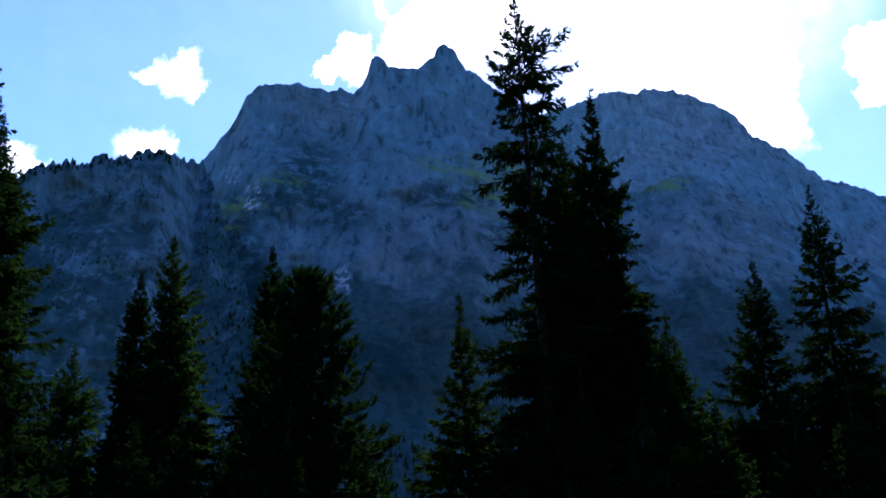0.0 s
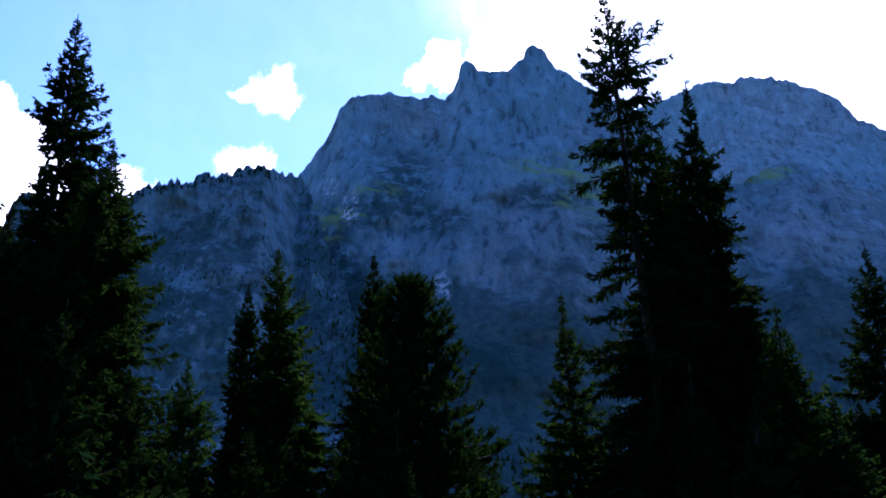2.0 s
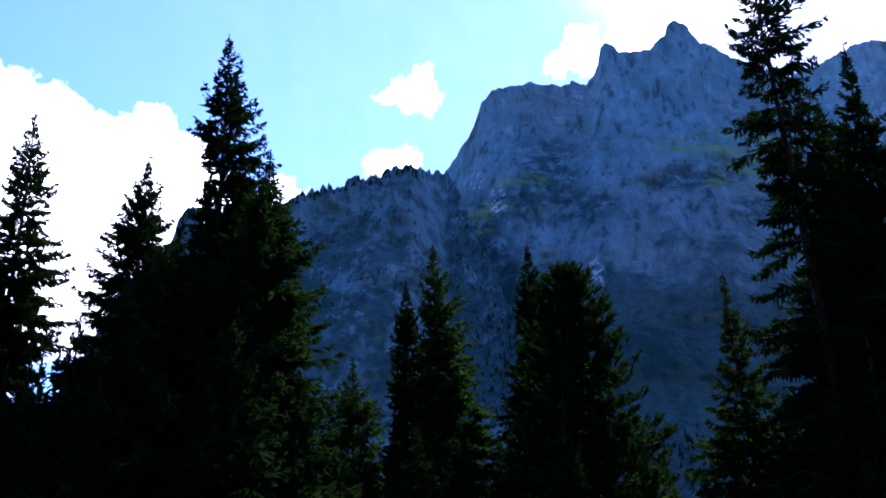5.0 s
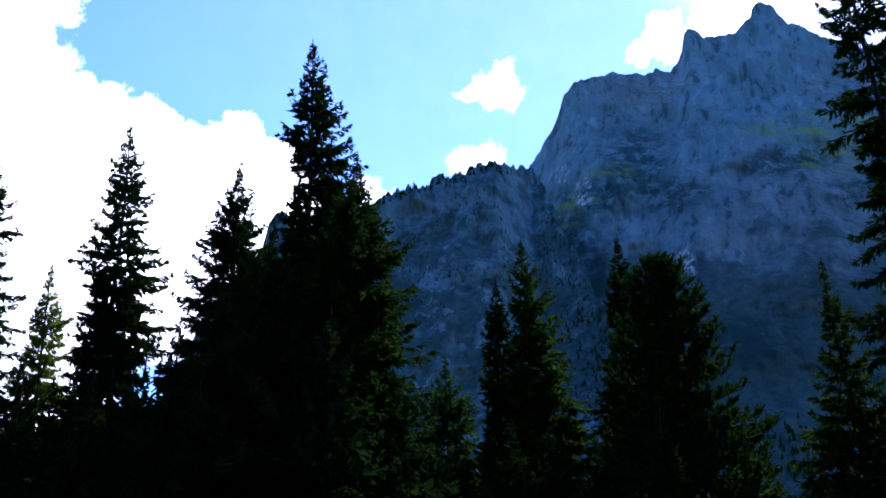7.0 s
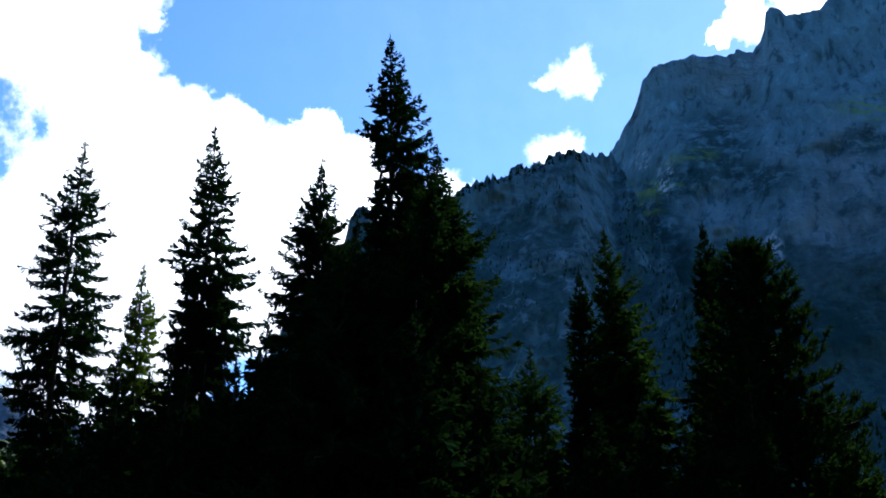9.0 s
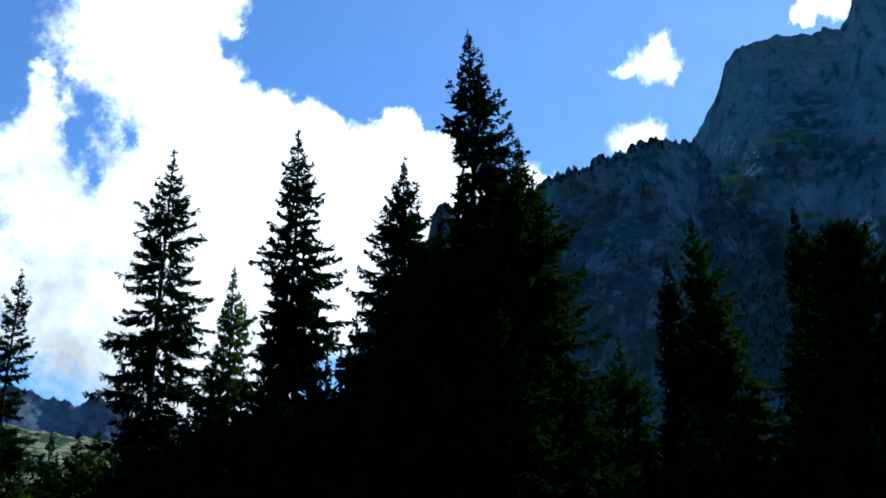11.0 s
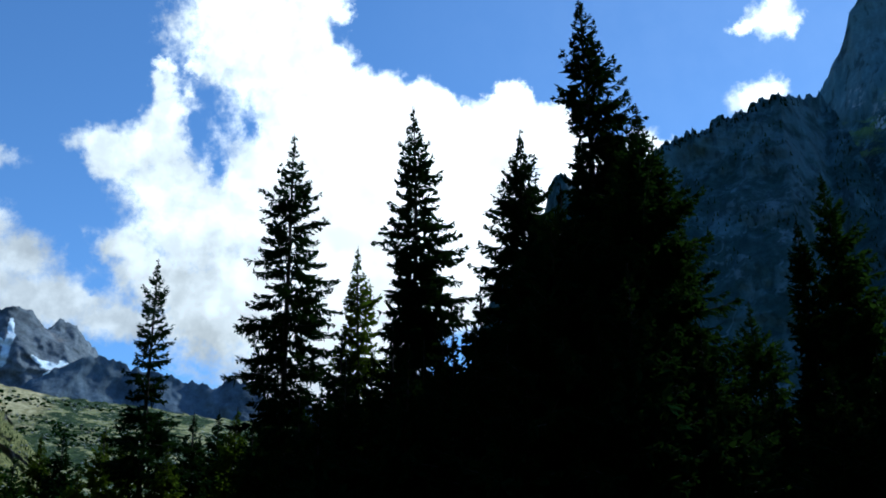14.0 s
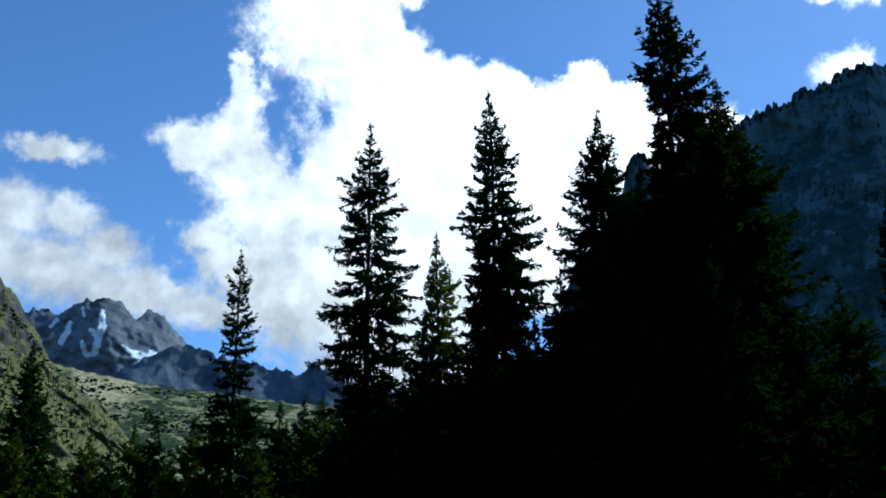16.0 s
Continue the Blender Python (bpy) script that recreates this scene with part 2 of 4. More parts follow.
    for fine, dark in ((2.6, 0.06), (8.0, 0.12)):
        cell = n.add("ShaderNodeTexVoronoi", {"Vector": skew, "Scale": size * fine}, feature="DISTANCE_TO_EDGE").outputs[0]
        tone = n.add("ShaderNodeTexVoronoi", {"Vector": skew, "Scale": size * fine}).outputs["Color"]
        shade = n.math("ADD", n.math("MULTIPLY", n.add("ShaderNodeSeparateXYZ", {0: tone}).outputs[0], 0.24), 0.88)
        shade = n.math("MULTIPLY", shade, n.ramp(cell, 0.0, 0.2, 1 - dark, 1.0))
        crack = shade if crack is None else n.math("MULTIPLY", crack, shade)
    c = n.vec("MULTIPLY", c, n.add("ShaderNodeCombineXYZ", {0: crack, 1: crack, 2: crack}).outputs[0])
    n.feed(s.inputs["Base Color"], c)
    h = n.math("ADD", n.math("MULTIPLY", runs, 1.0), n.math("ADD", n.math("MULTIPLY", beds, 0.7), n.math("MULTIPLY", grain, 0.35)))
    bump(n, s, h, 0.85, 9.0)
    return m


def cliff_material(name, cool, warm, dark, green, leaf_light, cover, low, high, ledges=(), scars=(), slabs=(), scrub=(), mottle=0.0):
    """A shaded rock wall: steep streaks and blocks, slanting ledges with grass, dwarf pine where it lies lower."""
    m, n, s, co = material(name, 0.92)
    pos = n.add("ShaderNodeSeparateXYZ", {0: co})
    px, py, pz = pos.outputs[0], pos.outputs[1], pos.outputs[2]
    flat = n.add("ShaderNodeSeparateXYZ", {0: n.add("ShaderNodeNewGeometry").outputs["Normal"]}).outputs[2]
    warp = n.vec("MULTIPLY", n.vec("SUBTRACT", n.noise(co, 0.012, 4.0, 0.6).outputs["Color"], (0.5, 0.5, 0.5)), (16, 16, 22))
    loose = n.vec("ADD", co, warp)
    fall = n.vec("MULTIPLY", loose, (1, 0.5, 0.2))
    broad = n.noise(fall, 0.045, 7.0, 0.64).outputs[0]
    fine = n.noise(n.vec("MULTIPLY", loose, (1, 0.6, 0.24)), 0.12, 7.0, 0.68).outputs[0]
    grain = n.noise(co, 0.4, 5.0, 0.7).outputs[0]
    # ledges slant down to the right
    along = n.math("SUBTRACT", n.math("MULTIPLY", px, 0.9), n.math("MULTIPLY", pz, 0.42))
    over = n.math("ADD", n.math("MULTIPLY", px, 0.42), n.math("MULTIPLY", pz, 0.9))
    slant = n.add("ShaderNodeCombineXYZ", {0: n.math("MULTIPLY", along, 0.2), 1: n.math("MULTIPLY", py, 0.3), 2: over}).outputs[0]
    slant = n.vec("ADD", slant, warp)
    shelf = n.noise(slant, 0.045, 6.0, 0.66).outputs[0]
    line = n.ramp(n.math("ABSOLUTE", n.math("SUBTRACT", n.noise(slant, 0.075, 4.0, 0.6).outputs[0], 0.5)), 0.03, 0.004)
    patch = n.noise(co, 0.006, 4.0, 0.6, 0.3).outputs[0]
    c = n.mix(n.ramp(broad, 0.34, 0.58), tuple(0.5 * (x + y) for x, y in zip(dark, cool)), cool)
    c = n.mix(n.math("MULTIPLY", n.ramp(patch, 0.44, 0.64), 0.45), c, warm)
    c = n.mix(n.math("MULTIPLY", n.ramp(fine, 0.52, 0.68), 0.6), c, tuple(1.5 * x for x in cool))
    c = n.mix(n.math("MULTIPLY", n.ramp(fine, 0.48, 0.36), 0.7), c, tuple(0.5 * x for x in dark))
    c = n.mix(n.math("MULTIPLY", n.ramp(shelf, 0.6, 0.7), 0.35), c, tuple(1.5 * x for x in cool))
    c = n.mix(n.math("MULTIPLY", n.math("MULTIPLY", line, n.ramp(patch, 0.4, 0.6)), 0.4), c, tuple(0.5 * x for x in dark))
    tone = n.add("ShaderNodeTexVoronoi", {"Vector": n.vec("MULTIPLY", loose, (1, 1, 0.55)), "Scale": 0.06}).outputs["Color"]
    tone = n.math("ADD", n.math("MULTIPLY", n.add("ShaderNodeSeparateXYZ", {0: tone}).outputs[0], 0.22), 0.89)
    c = n.vec("MULTIPLY", c, n.add("ShaderNodeCombineXYZ", {0: tone, 1: tone, 2: tone}).outputs[0])
    toward = n.vec("NORMALIZE", n.vec("ADD", co, n.vec("MULTIPLY", warp, (0.7, 0.7, 0.5))))
    tufts = n.ramp(n.noise(slant, 0.14, 6.0, 0.7).outputs[0], 0.47, 0.58)
    chips = n.ramp(n.noise(n.vec("MULTIPLY", loose, (1, 0.7, 0.6)), 0.2, 6.0, 0.7).outputs[0], 0.5, 0.58)

    def spots(c, places, paint, share, broken):
        for a, e, wide, tall in places:
            d = n.vec("MULTIPLY", n.vec("SUBTRACT", toward, tuple(heading(a, e))), (57.3 / wide, 57.3 / wide, 57.3 / tall))
            c = n.mix(n.math("MULTIPLY", n.math("MULTIPLY", n.ramp(n.vec("LENGTH", d), 1.7, 0.5), broken), share), c, paint)
        return c

    c = spots(c, slabs, tuple(1.25 * x for x in warm), 0.35, n.ramp(fine, 0.4, 0.6))
    # plants
    lush = n.math("ADD", n.math("MULTIPLY", flat, 0.5), n.math("MULTIPLY", n.noise(n.vec("MULTIPLY", loose, (1, 1, 1.2)), 0.013, 7.0, 0.68).outputs[0], 1.2))
    lush = n.math("ADD", lush, n.ramp(pz, low, high, cover, 0.0))
    lush = n.math("ADD", lush, n.math("MULTIPLY", n.math("SUBTRACT", shelf, 0.5), 0.5))
    lush = n.math("SUBTRACT", lush, n.math("MULTIPLY", n.math("SUBTRACT", broad, 0.5), 1.0))
    lush = n.math("ADD", lush, n.math("MULTIPLY", n.math("SUBTRACT", fine, 0.5), 0.7))
    if mottle:
        # clumps of dwarf pine, and bare runnels that wind down between them
        clump = n.noise(loose, 0.05, 6.0, 0.66).outputs[0]
        lush = n.math("ADD", lush, n.math("MULTIPLY", n.math("SUBTRACT", clump, 0.5), mottle))
        runnel = n.ramp(n.math("ABSOLUTE", n.math("SUBTRACT", n.noise(n.vec("MULTIPLY", loose, (1, 1, 0.45)), 0.022, 4.0, 0.6).outputs[0], 0.5)), 0.022, 0.004)
        runnel = n.math("MULTIPLY", runnel, n.ramp(pz, 330, 180))
        lush = n.math("SUBTRACT", lush, n.math("MULTIPLY", runnel, n.ramp(fine, 0.4, 0.6, 0.0, 0.5)))
        c = n.mix(n.math("MULTIPLY", runnel, n.ramp(fine, 0.4, 0.6, 0.0, 0.45)), c, tuple(1.3 * x for x in warm))
    leaf = n.mix(n.ramp(n.noise(co, 0.16, 6.0, 0.72).outputs[0], 0.36, 0.64), green, leaf_light)
    c = n.mix(n.math("MULTIPLY", n.ramp(lush, 1.0, 1.5), 0.8), c, leaf)
    c = spots(c, scrub, tuple(1.3 * x for x in green), 0.8, n.ramp(n.noise(loose, 0.06, 7.0, 0.74).outputs[0], 0.38, 0.54))
    c = spots(c, ledges, (0.2, 0.27, 0.07), 0.65, tufts)
    c = spots(c, scars, (0.5, 0.5, 0.48), 0.95, chips)
    n.feed(s.inputs["Base Color"], c)
    h = n.math("ADD", n.math("MULTIPLY", broad, 7.0), n.math("MULTIPLY", fine, 6.0))
    h = n.math("ADD", h, n.math("ADD", n.math("MULTIPLY", shelf, 5.0), n.math("MULTIPLY", grain, 0.9)))
    bump(n, s, h, 0.6, 1.0)
    return m


# needle colours darkened below real foliage: the backlit crowns' shade is in them
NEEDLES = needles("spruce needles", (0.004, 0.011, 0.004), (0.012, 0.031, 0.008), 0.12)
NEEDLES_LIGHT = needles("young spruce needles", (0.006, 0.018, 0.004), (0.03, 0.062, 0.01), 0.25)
# lighter copy of the needles, side light put into the colour
NEEDLES_SIDE_TINT = needles("spruce needles with side light in the colour", (0.005, 0.014, 0.004), (0.018, 0.042, 0.008), 0.2)
# bright olive copy: the sun on the edge trees is painted into it
NEEDLES_SUN_TINT = needles("olive needles with painted sunlight", (0.006, 0.012, 0.002), (0.15, 0.18, 0.008), 0.4)
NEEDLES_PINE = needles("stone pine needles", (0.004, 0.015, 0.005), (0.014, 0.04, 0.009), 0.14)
BARK = bark_material()
# snow gullies and fields: from azimuth and elevation to azimuth and elevation, half width, all in degrees
SNOW = ((-64.2, 13.1, -64.3, 12.5, 0.12), (-64.3, 12.5, -64.55, 11.9, 0.17), (-62.6, 13.8, -62.5, 13.0, 0.12), (-62.5, 13.0, -62.7, 12.4, 0.18), (-62.7, 12.4, -62.65, 11.9, 0.22),
        (-62.65, 11.9, -62.8, 11.5, 0.2), (-62.8, 11.5, -63.2, 11.4, 0.13), (-63.05, 12.8, -62.7, 12.3, 0.11), (-63.5, 12.1, -63.3, 11.4, 0.1), (-63.6, 13.9, -63.55, 13.4, 0.08),
        (-65.2, 12.75, -64.9, 13.1, 0.1), (-61.2, 11.95, -60.6, 11.6, 0.12), (-60.6, 11.6, -59.4, 11.4, 0.24), (-59.7, 11.7, -59.3, 11.4, 0.2), (-60.5, 11.1, -60.2, 11.15, 0.12))
# wall, dome and ridge colours hold the haze as a blue-teal tint
ROCK_MAIN = cliff_material("granite wall with haze tint", (0.15, 0.222, 0.235), (0.215, 0.215, 0.205), (0.062, 0.11, 0.118), (0.011, 0.03, 0.027), (0.04, 0.072, 0.055), 1.0, 110, 370,
                           ledges=((1.0, 26.9, 2.2, 0.5), (2.9, 26.4, 2.4, 0.5), (4.0, 25.4, 2.0, 0.4), (3.4, 24.7, 2.4, 0.4), (5.2, 23.9, 1.8, 0.4), (13.5, 25.0, 1.8, 0.35), (-12.7, 24.0, 1.6, 0.4), (-13.6, 22.9, 1.2, 0.4), (-10.5, 25.6, 1.2, 0.4)),
                           scars=((-11.9, 24.6, 0.4, 0.9), (-12.2, 24.1, 0.3, 0.5), (-13.3, 25.6, 0.35, 0.5), (-13.9, 21.6, 0.4, 1.0), (-13.6, 20.8, 0.5, 0.8), (-6.2, 20.1, 0.4, 0.9)),
                           scrub=((-13.2, 22.6, 1.2, 2.0), (-12.6, 20.0, 1.8, 2.0), (-11.2, 17.6, 2.2, 2.2), (-10.8, 24.2, 1.4, 1.0), (-8.6, 26.2, 1.6, 1.6), (-6.8, 24.0, 1.8, 0.8), (0.5, 25.0, 2.4, 0.7), (4.5, 22.8, 2.2, 0.7), (-8.8, 16.4, 2.0, 1.5), (-3.0, 15.6, 3.0, 1.2), (10, 21.6, 2.4, 0.8)),
                           slabs=((-5.0, 19.4, 2.2, 2.6), (-1.4, 21.2, 1.8, 3.0), (-1.8, 25.0, 1.2, 1.4), (14.2, 20.0, 3.0, 3.0), (8.5, 17.5, 2.0, 2.4), (-9.4, 22.0, 1.8, 1.6), (2.5, 20.0, 2.0, 2.0)))
ROCK_RIGHT = cliff_material("granite dome with haze tint", (0.162, 0.228, 0.243), (0.22, 0.23, 0.232), (0.09, 0.14, 0.152), (0.025, 0.045, 0.035), (0.06, 0.085, 0.055), 0.3, 200, 560)
ROCK_RIDGE = cliff_material("wooded rock slope with haze tint", (0.13, 0.198, 0.215), (0.165, 0.19, 0.195), (0.062, 0.104, 0.116), (0.012, 0.034, 0.032), (0.045, 0.084, 0.07), 0.6, 120, 620, mottle=2.2,
                            slabs=((-18.6, 19.6, 1.4, 1.5), (-20.6, 17.4, 1.3, 1.5), (-17.0, 18.2, 1.0, 1.3), (-31.2, 22.0, 1.6, 2.6)))
ROCK_FAR = rock_material("far granite", (0.11, 0.12, 0.14), (0.22, 0.23, 0.25), (0.10, 0.12, 0.05), 0.25, 380, 560, size=0.005, bare=0.4,
                         drifts=SNOW)
# bluish rock: the distance haze is painted into it
ROCK_BACK = rock_material("far dark granite with haze tint", (0.1, 0.125, 0.16), (0.155, 0.18, 0.215), (0.08, 0.1, 0.045), 0.2, 300, 440, size=0.005, bare=0.3)
ROCK_SPUR = rock_material("grassy rock spur", (0.055, 0.052, 0.055), (0.2, 0.175, 0.155), (0.03, 0.05, 0.018), 0.46, 120, 460, leaf_light=(0.4, 0.36, 0.12), size=0.028)


def ground_material():
    m, n, s, co = material("meadow and forest floor", 0.95)
    upright = n.vec("MULTIPLY", co, (1, 1, 2.2))
    wide = n.noise(upright, 0.014, 8.0, 0.74, 0.2).outputs[0]
    mid = n.noise(upright, 0.07, 6.0, 0.7).outputs[0]
    clumps = n.noise(upright, 0.032, 5.0, 0.62, 0.3).outputs[0]
    tiny = n.noise(co, 1.4, 5.0, 0.7).outputs[0]
    far = n.ramp(n.vec("LENGTH", co), 120, 420)
    grass = n.mix(n.ramp(mid, 0.36, 0.64), (0.105, 0.12, 0.034), (0.44, 0.38, 0.17))
    scree = n.mix(n.ramp(mid, 0.6, 0.65), grass, (0.34, 0.32, 0.28))
    # a pale scree fan under the peaks
    fan = n.vec("MULTIPLY", n.vec("SUBTRACT", n.vec("NORMALIZE", co), tuple(heading(-62.3, 9.7))), (57.3 / 1.9, 57.3 / 1.9, 57.3 / 1.1))
    fan = n.math("ADD", n.vec("LENGTH", fan), n.math("MULTIPLY", n.math("SUBTRACT", wide, 0.5), 3.0))
    bare = n.mix(n.ramp(mid, 0.4, 0.62), (0.36, 0.29, 0.13), (0.66, 0.54, 0.3))
    scrub = n.mix(n.ramp(n.math("ADD", n.math("MULTIPLY", wide, 0.4), n.math("MULTIPLY", clumps, 0.6)), 0.505, 0.53), n.mix(n.ramp(mid, 0.4, 0.62), (0.02, 0.038, 0.014), (0.065, 0.085, 0.028)), scree)
    blocks = n.ramp(n.noise(upright, 0.2, 4.0, 0.6).outputs[0], 0.58, 0.63)
    scrub = n.mix(n.math("MULTIPLY", blocks, n.ramp(wide, 0.42, 0.56, 0.15, 0.85)), scrub, (0.4, 0.38, 0.34))
    scrub = n.mix(n.math("MULTIPLY", n.ramp(fan, 1.3, 0.7), 0.95), scrub, bare)
    floor = n.mix(n.ramp(tiny, 0.35, 0.65), (0.03, 0.035, 0.014), (0.085, 0.075, 0.035))
    ahead = n.ramp(n.add("ShaderNodeSeparateXYZ", {0: co}).outputs[1], -60, 60)
    # unseen ground behind the camera, coloured dark to cut bounced light
    wooded = n.mix(n.ramp(mid, 0.4, 0.6), (0.018, 0.028, 0.012), (0.04, 0.055, 0.022))
    n.feed(s.inputs["Base Color"], n.mix(far, floor, n.mix(ahead, wooded, scrub)))
    bump(n, s, n.math("ADD", mid, n.math("MULTIPLY", tiny, 0.1)), 0.8, 4.0)
    return m


GROUND = ground_material()


# ---------------------------------------------------------------- terrain
def mesh_from(name, verts, faces, mat, smooth=True):
    """A mesh of quads from arrays."""
    me = bpy.data.meshes.new(name)
    verts, faces = np.asarray(verts, np.float32), np.asarray(faces, np.int32)
    k = faces.shape[1]
    me.vertices.add(len(verts))
    me.vertices.foreach_set("co", verts.ravel())
    me.loops.add(faces.size)
    me.loops.foreach_set("vertex_index", faces.ravel())
    me.polygons.add(len(faces))
    me.polygons.foreach_set("loop_start", np.arange(0, faces.size, k, dtype=np.int32))
    me.polygons.foreach_set("use_smooth", np.full(len(faces), smooth))
    me.update(calc_edges=True)
    me.materials.append(mat)
    return me


def lattice_noise(p, seed):
    """Smooth value noise of the rows of p (n, 3), from -1 to 1."""
    i = np.floor(p).astype(np.int64)
    f = p - i
    f = f * f * (3 - 2 * f)
    total = np.zeros(len(p))
    for dx in (0, 1):
        for dy in (0, 1):
            for dz in (0, 1):
                h = ((i[:, 0] + dx) * 374761393 + (i[:, 1] + dy) * 668265263 + (i[:, 2] + dz) * 2147483647 + seed * 974711) & 0xFFFFFFFF
                h = ((h ^ (h >> 13)) * 1274126177) & 0xFFFFFFFF
                h = (h ^ (h >> 16)) & 0xFFFF
                wgt = (f[:, 0] if dx else 1 - f[:, 0]) * (f[:, 1] if dy else 1 - f[:, 1]) * (f[:, 2] if dz else 1 - f[:, 2])
                total += wgt * (h / 32767.5 - 1)
    return total


def ridged(p, seed, octaves=6, gain=0.55):
    total, amp = np.zeros(len(p)), 1.0
    for k in range(octaves):
        total += amp * (1 - 2 * np.abs(lattice_noise(p * 2 ** k, seed + k)))
        amp *= gain
    return total


def fractal(p, seed, octaves=6, gain=0.5):
    return sum(gain ** k * lattice_noise(p * 2 ** k, seed + k) for k in range(octaves))


def massif(name, crest, far, near, mat, label, steep=0.6, relief=17.0, teeth=0.12, foot=-1.0, columns=700, rows=150, seed=3, pleat=0.25):
    """A mountain that rises from the distance `near` to its crest at `far` metres, or at distances given by azimuth. crest: azimuth and elevation of its peaks and notches."""
    cz, ce = np.array(crest).T
    a = np.linspace(cz[0], cz[-1], columns)
    top = np.interp(a, cz, ce)
    crest_far = np.full(columns, float(far)) if np.isscalar(far) else np.interp(a, *np.array(far).T)
    far = float(crest_far.max())
    wide = 15
    calm = np.convolve(np.pad(top, wide, "edge"), np.ones(2 * wide + 1) / (2 * wide + 1), "valid")
    top = top + teeth * fractal(np.stack([a * 2.6, a * 0 + seed, a * 0], 1), seed + 5, 5, 0.7)
    s = np.linspace(0, 1, rows)
    A, S = np.meshgrid(a, s, indexing="ij")
    E = foot + (calm[:, None] - foot) * S + (top - calm)[:, None] * np.clip((S - 0.86) / 0.14, 0, 1) ** 1.5
    x, y = np.sin(np.radians(A)), np.cos(np.radians(A))
    # apron, wall and shoulder
    g = steep * S ** 1.15 + (1 - steep) * (0.5 * S + 0.5 * (S + 0.02 * np.sin(S * 13 + 2.0 * np.sin(A * 0.3))))
    g = np.where(S < 0.28, g * 1.0, g)
    R = near + (crest_far[:, None] - near) * g
    q = np.stack([(x * R).ravel(), (y * R).ravel(), (R * np.tan(np.radians(E))).ravel()], 1)
    scale = far / 900.0
    q = q / scale
    ribs = ridged(q * np.array([1, 1, pleat]) / 120.0, seed, 5, 0.55)
    crag = fractal(q * np.array([1, 1, 0.6]) / 34.0, seed + 20, 5, 0.62)
    R = R - (ribs.reshape(R.shape) * relief + crag.reshape(R.shape) * relief * 0.3) * np.clip(S * 5, 0, 1)
    Z = EYE + R * np.tan(np.radians(E))
    # the far side, falling away behind a sharp crest
    back_r = R[:, -1:] + np.array([[0.0, 40.0, 420.0]]) * far / 900
    back_z = Z[:, -1:] - np.array([[0.0, 45.0, 420.0]]) * far / 900
    sheets = []
    first = 0
    for r, z in ((R, Z), (back_r, back_z)):
        k = r.shape[1]
        A = np.repeat(a[:, None], k, 1)
        v = np.stack([np.sin(np.radians(A)) * r, np.cos(np.radians(A)) * r, z], 2).reshape(-1, 3)
        i = first + np.arange(columns * k).reshape(columns, k)
        sheets.append((v, np.stack([i[:-1, :-1], i[1:, :-1], i[1:, 1:], i[:-1, 1:]], 2).reshape(-1, 4)))
        first += columns * k
    v, f = (np.concatenate([sheet[c] for sheet in sheets]) for c in (0, 1))
    ob = new(name, mesh_from(name, v, f, mat))
    tagged(ob, label, "mountain", kind="structure")
    return a, s, R[:, :rows], Z[:, :rows]


def ground_height(x, y):
    """Height of the ground: level under the trees, rising up the valley and towards the walls."""
    r = np.hypot(x, y)
    a = np.degrees(np.arctan2(x, y))
    rise = np.interp(r, [0, 45, 120, 600, 1000, 1500, 2000, 2400, 3200, 5200], [0, 0, 4, 34, 70, 150, 250, 320, 400, 450])
    behind = np.clip((np.abs(a) - 90) / 40, 0, 1)
    # steep unseen hill behind the camera, added to keep skylight off the trees
    hill = np.interp(r, [0, 6, 30, 120, 900, 5200], [0, 0, 17, 100, 640, 1000])
    wavy = 0.22 * fractal(np.stack([x, y, 0 * x], 1) / 9.0, 5, 4) * np.clip(r / 12, 0, 1)
    wavy += np.clip(r / 400, 0, 1) * 7 * fractal(np.stack([x, y, 0 * x], 1) / 160.0, 9, 6)
    return rise * (1 - behind) + hill * behind + wavy


def build_ground():
    r = np.concatenate([[0.0], np.geomspace(1.5, 260, 60), np.linspace(280, 2600, 110), np.geomspace(2700, 4900, 12)])
    a = np.radians(np.concatenate([np.linspace(-180, -82, 40), np.linspace(-80, -40, 130), np.linspace(-39, 40, 60), np.linspace(43, 176, 46)]))
    R, A = np.meshgrid(r, a, indexing="ij")
    x, y = (R * np.sin(A)).ravel(), (R * np.cos(A)).ravel()
    v = np.stack([x, y, ground_height(x, y)], 1)
    i = np.arange(len(x)).reshape(R.shape)
    j = np.roll(i, -1, axis=1)
    f = np.stack([i[:-1], j[:-1], j[1:], i[1:]], 2).reshape(-1, 4)
    tagged(new("ground", mesh_from("ground", v, f, GROUND)), "rough alpine meadow and dark forest floor", "ground", kind="structure")


build_ground()
MAIN = massif("mountain_main",
              [(-24, 15), (-20, 20), (-17, 24), (-15.2, 26.2), (-13.5, 28.5), (-12.9, 30), (-12.1, 30.7), (-9.9, 31), (-7.7, 30.7), (-6.8, 30.9), (-6, 30.7), (-5.5, 31.1),
               (-5.15, 31.7), (-4.9, 32.65), (-4.75, 32.75), (-4.15, 32.8), (-3.95, 32.6), (-3.75, 32.3), (-1.9, 32.2), (-1.2, 32.6), (-0.7, 32.8), (-0.5, 33.35), (-0.3, 33.5), (0.35, 33.55), (0.6, 33.3), (0.9, 33.0), (1.1, 32.7), (1.4, 32.3), (2.3, 31.9), (3.4, 31.1), (6.5, 29.4),
               (9, 26.8), (11, 24.9), (12.3, 24.7), (13.6, 25.3), (15.1, 25.6), (17.1, 24.8), (19.8, 23), (24, 19.5), (32, 14), (44, 8)],
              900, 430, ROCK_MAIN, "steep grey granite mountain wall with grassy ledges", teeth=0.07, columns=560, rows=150)
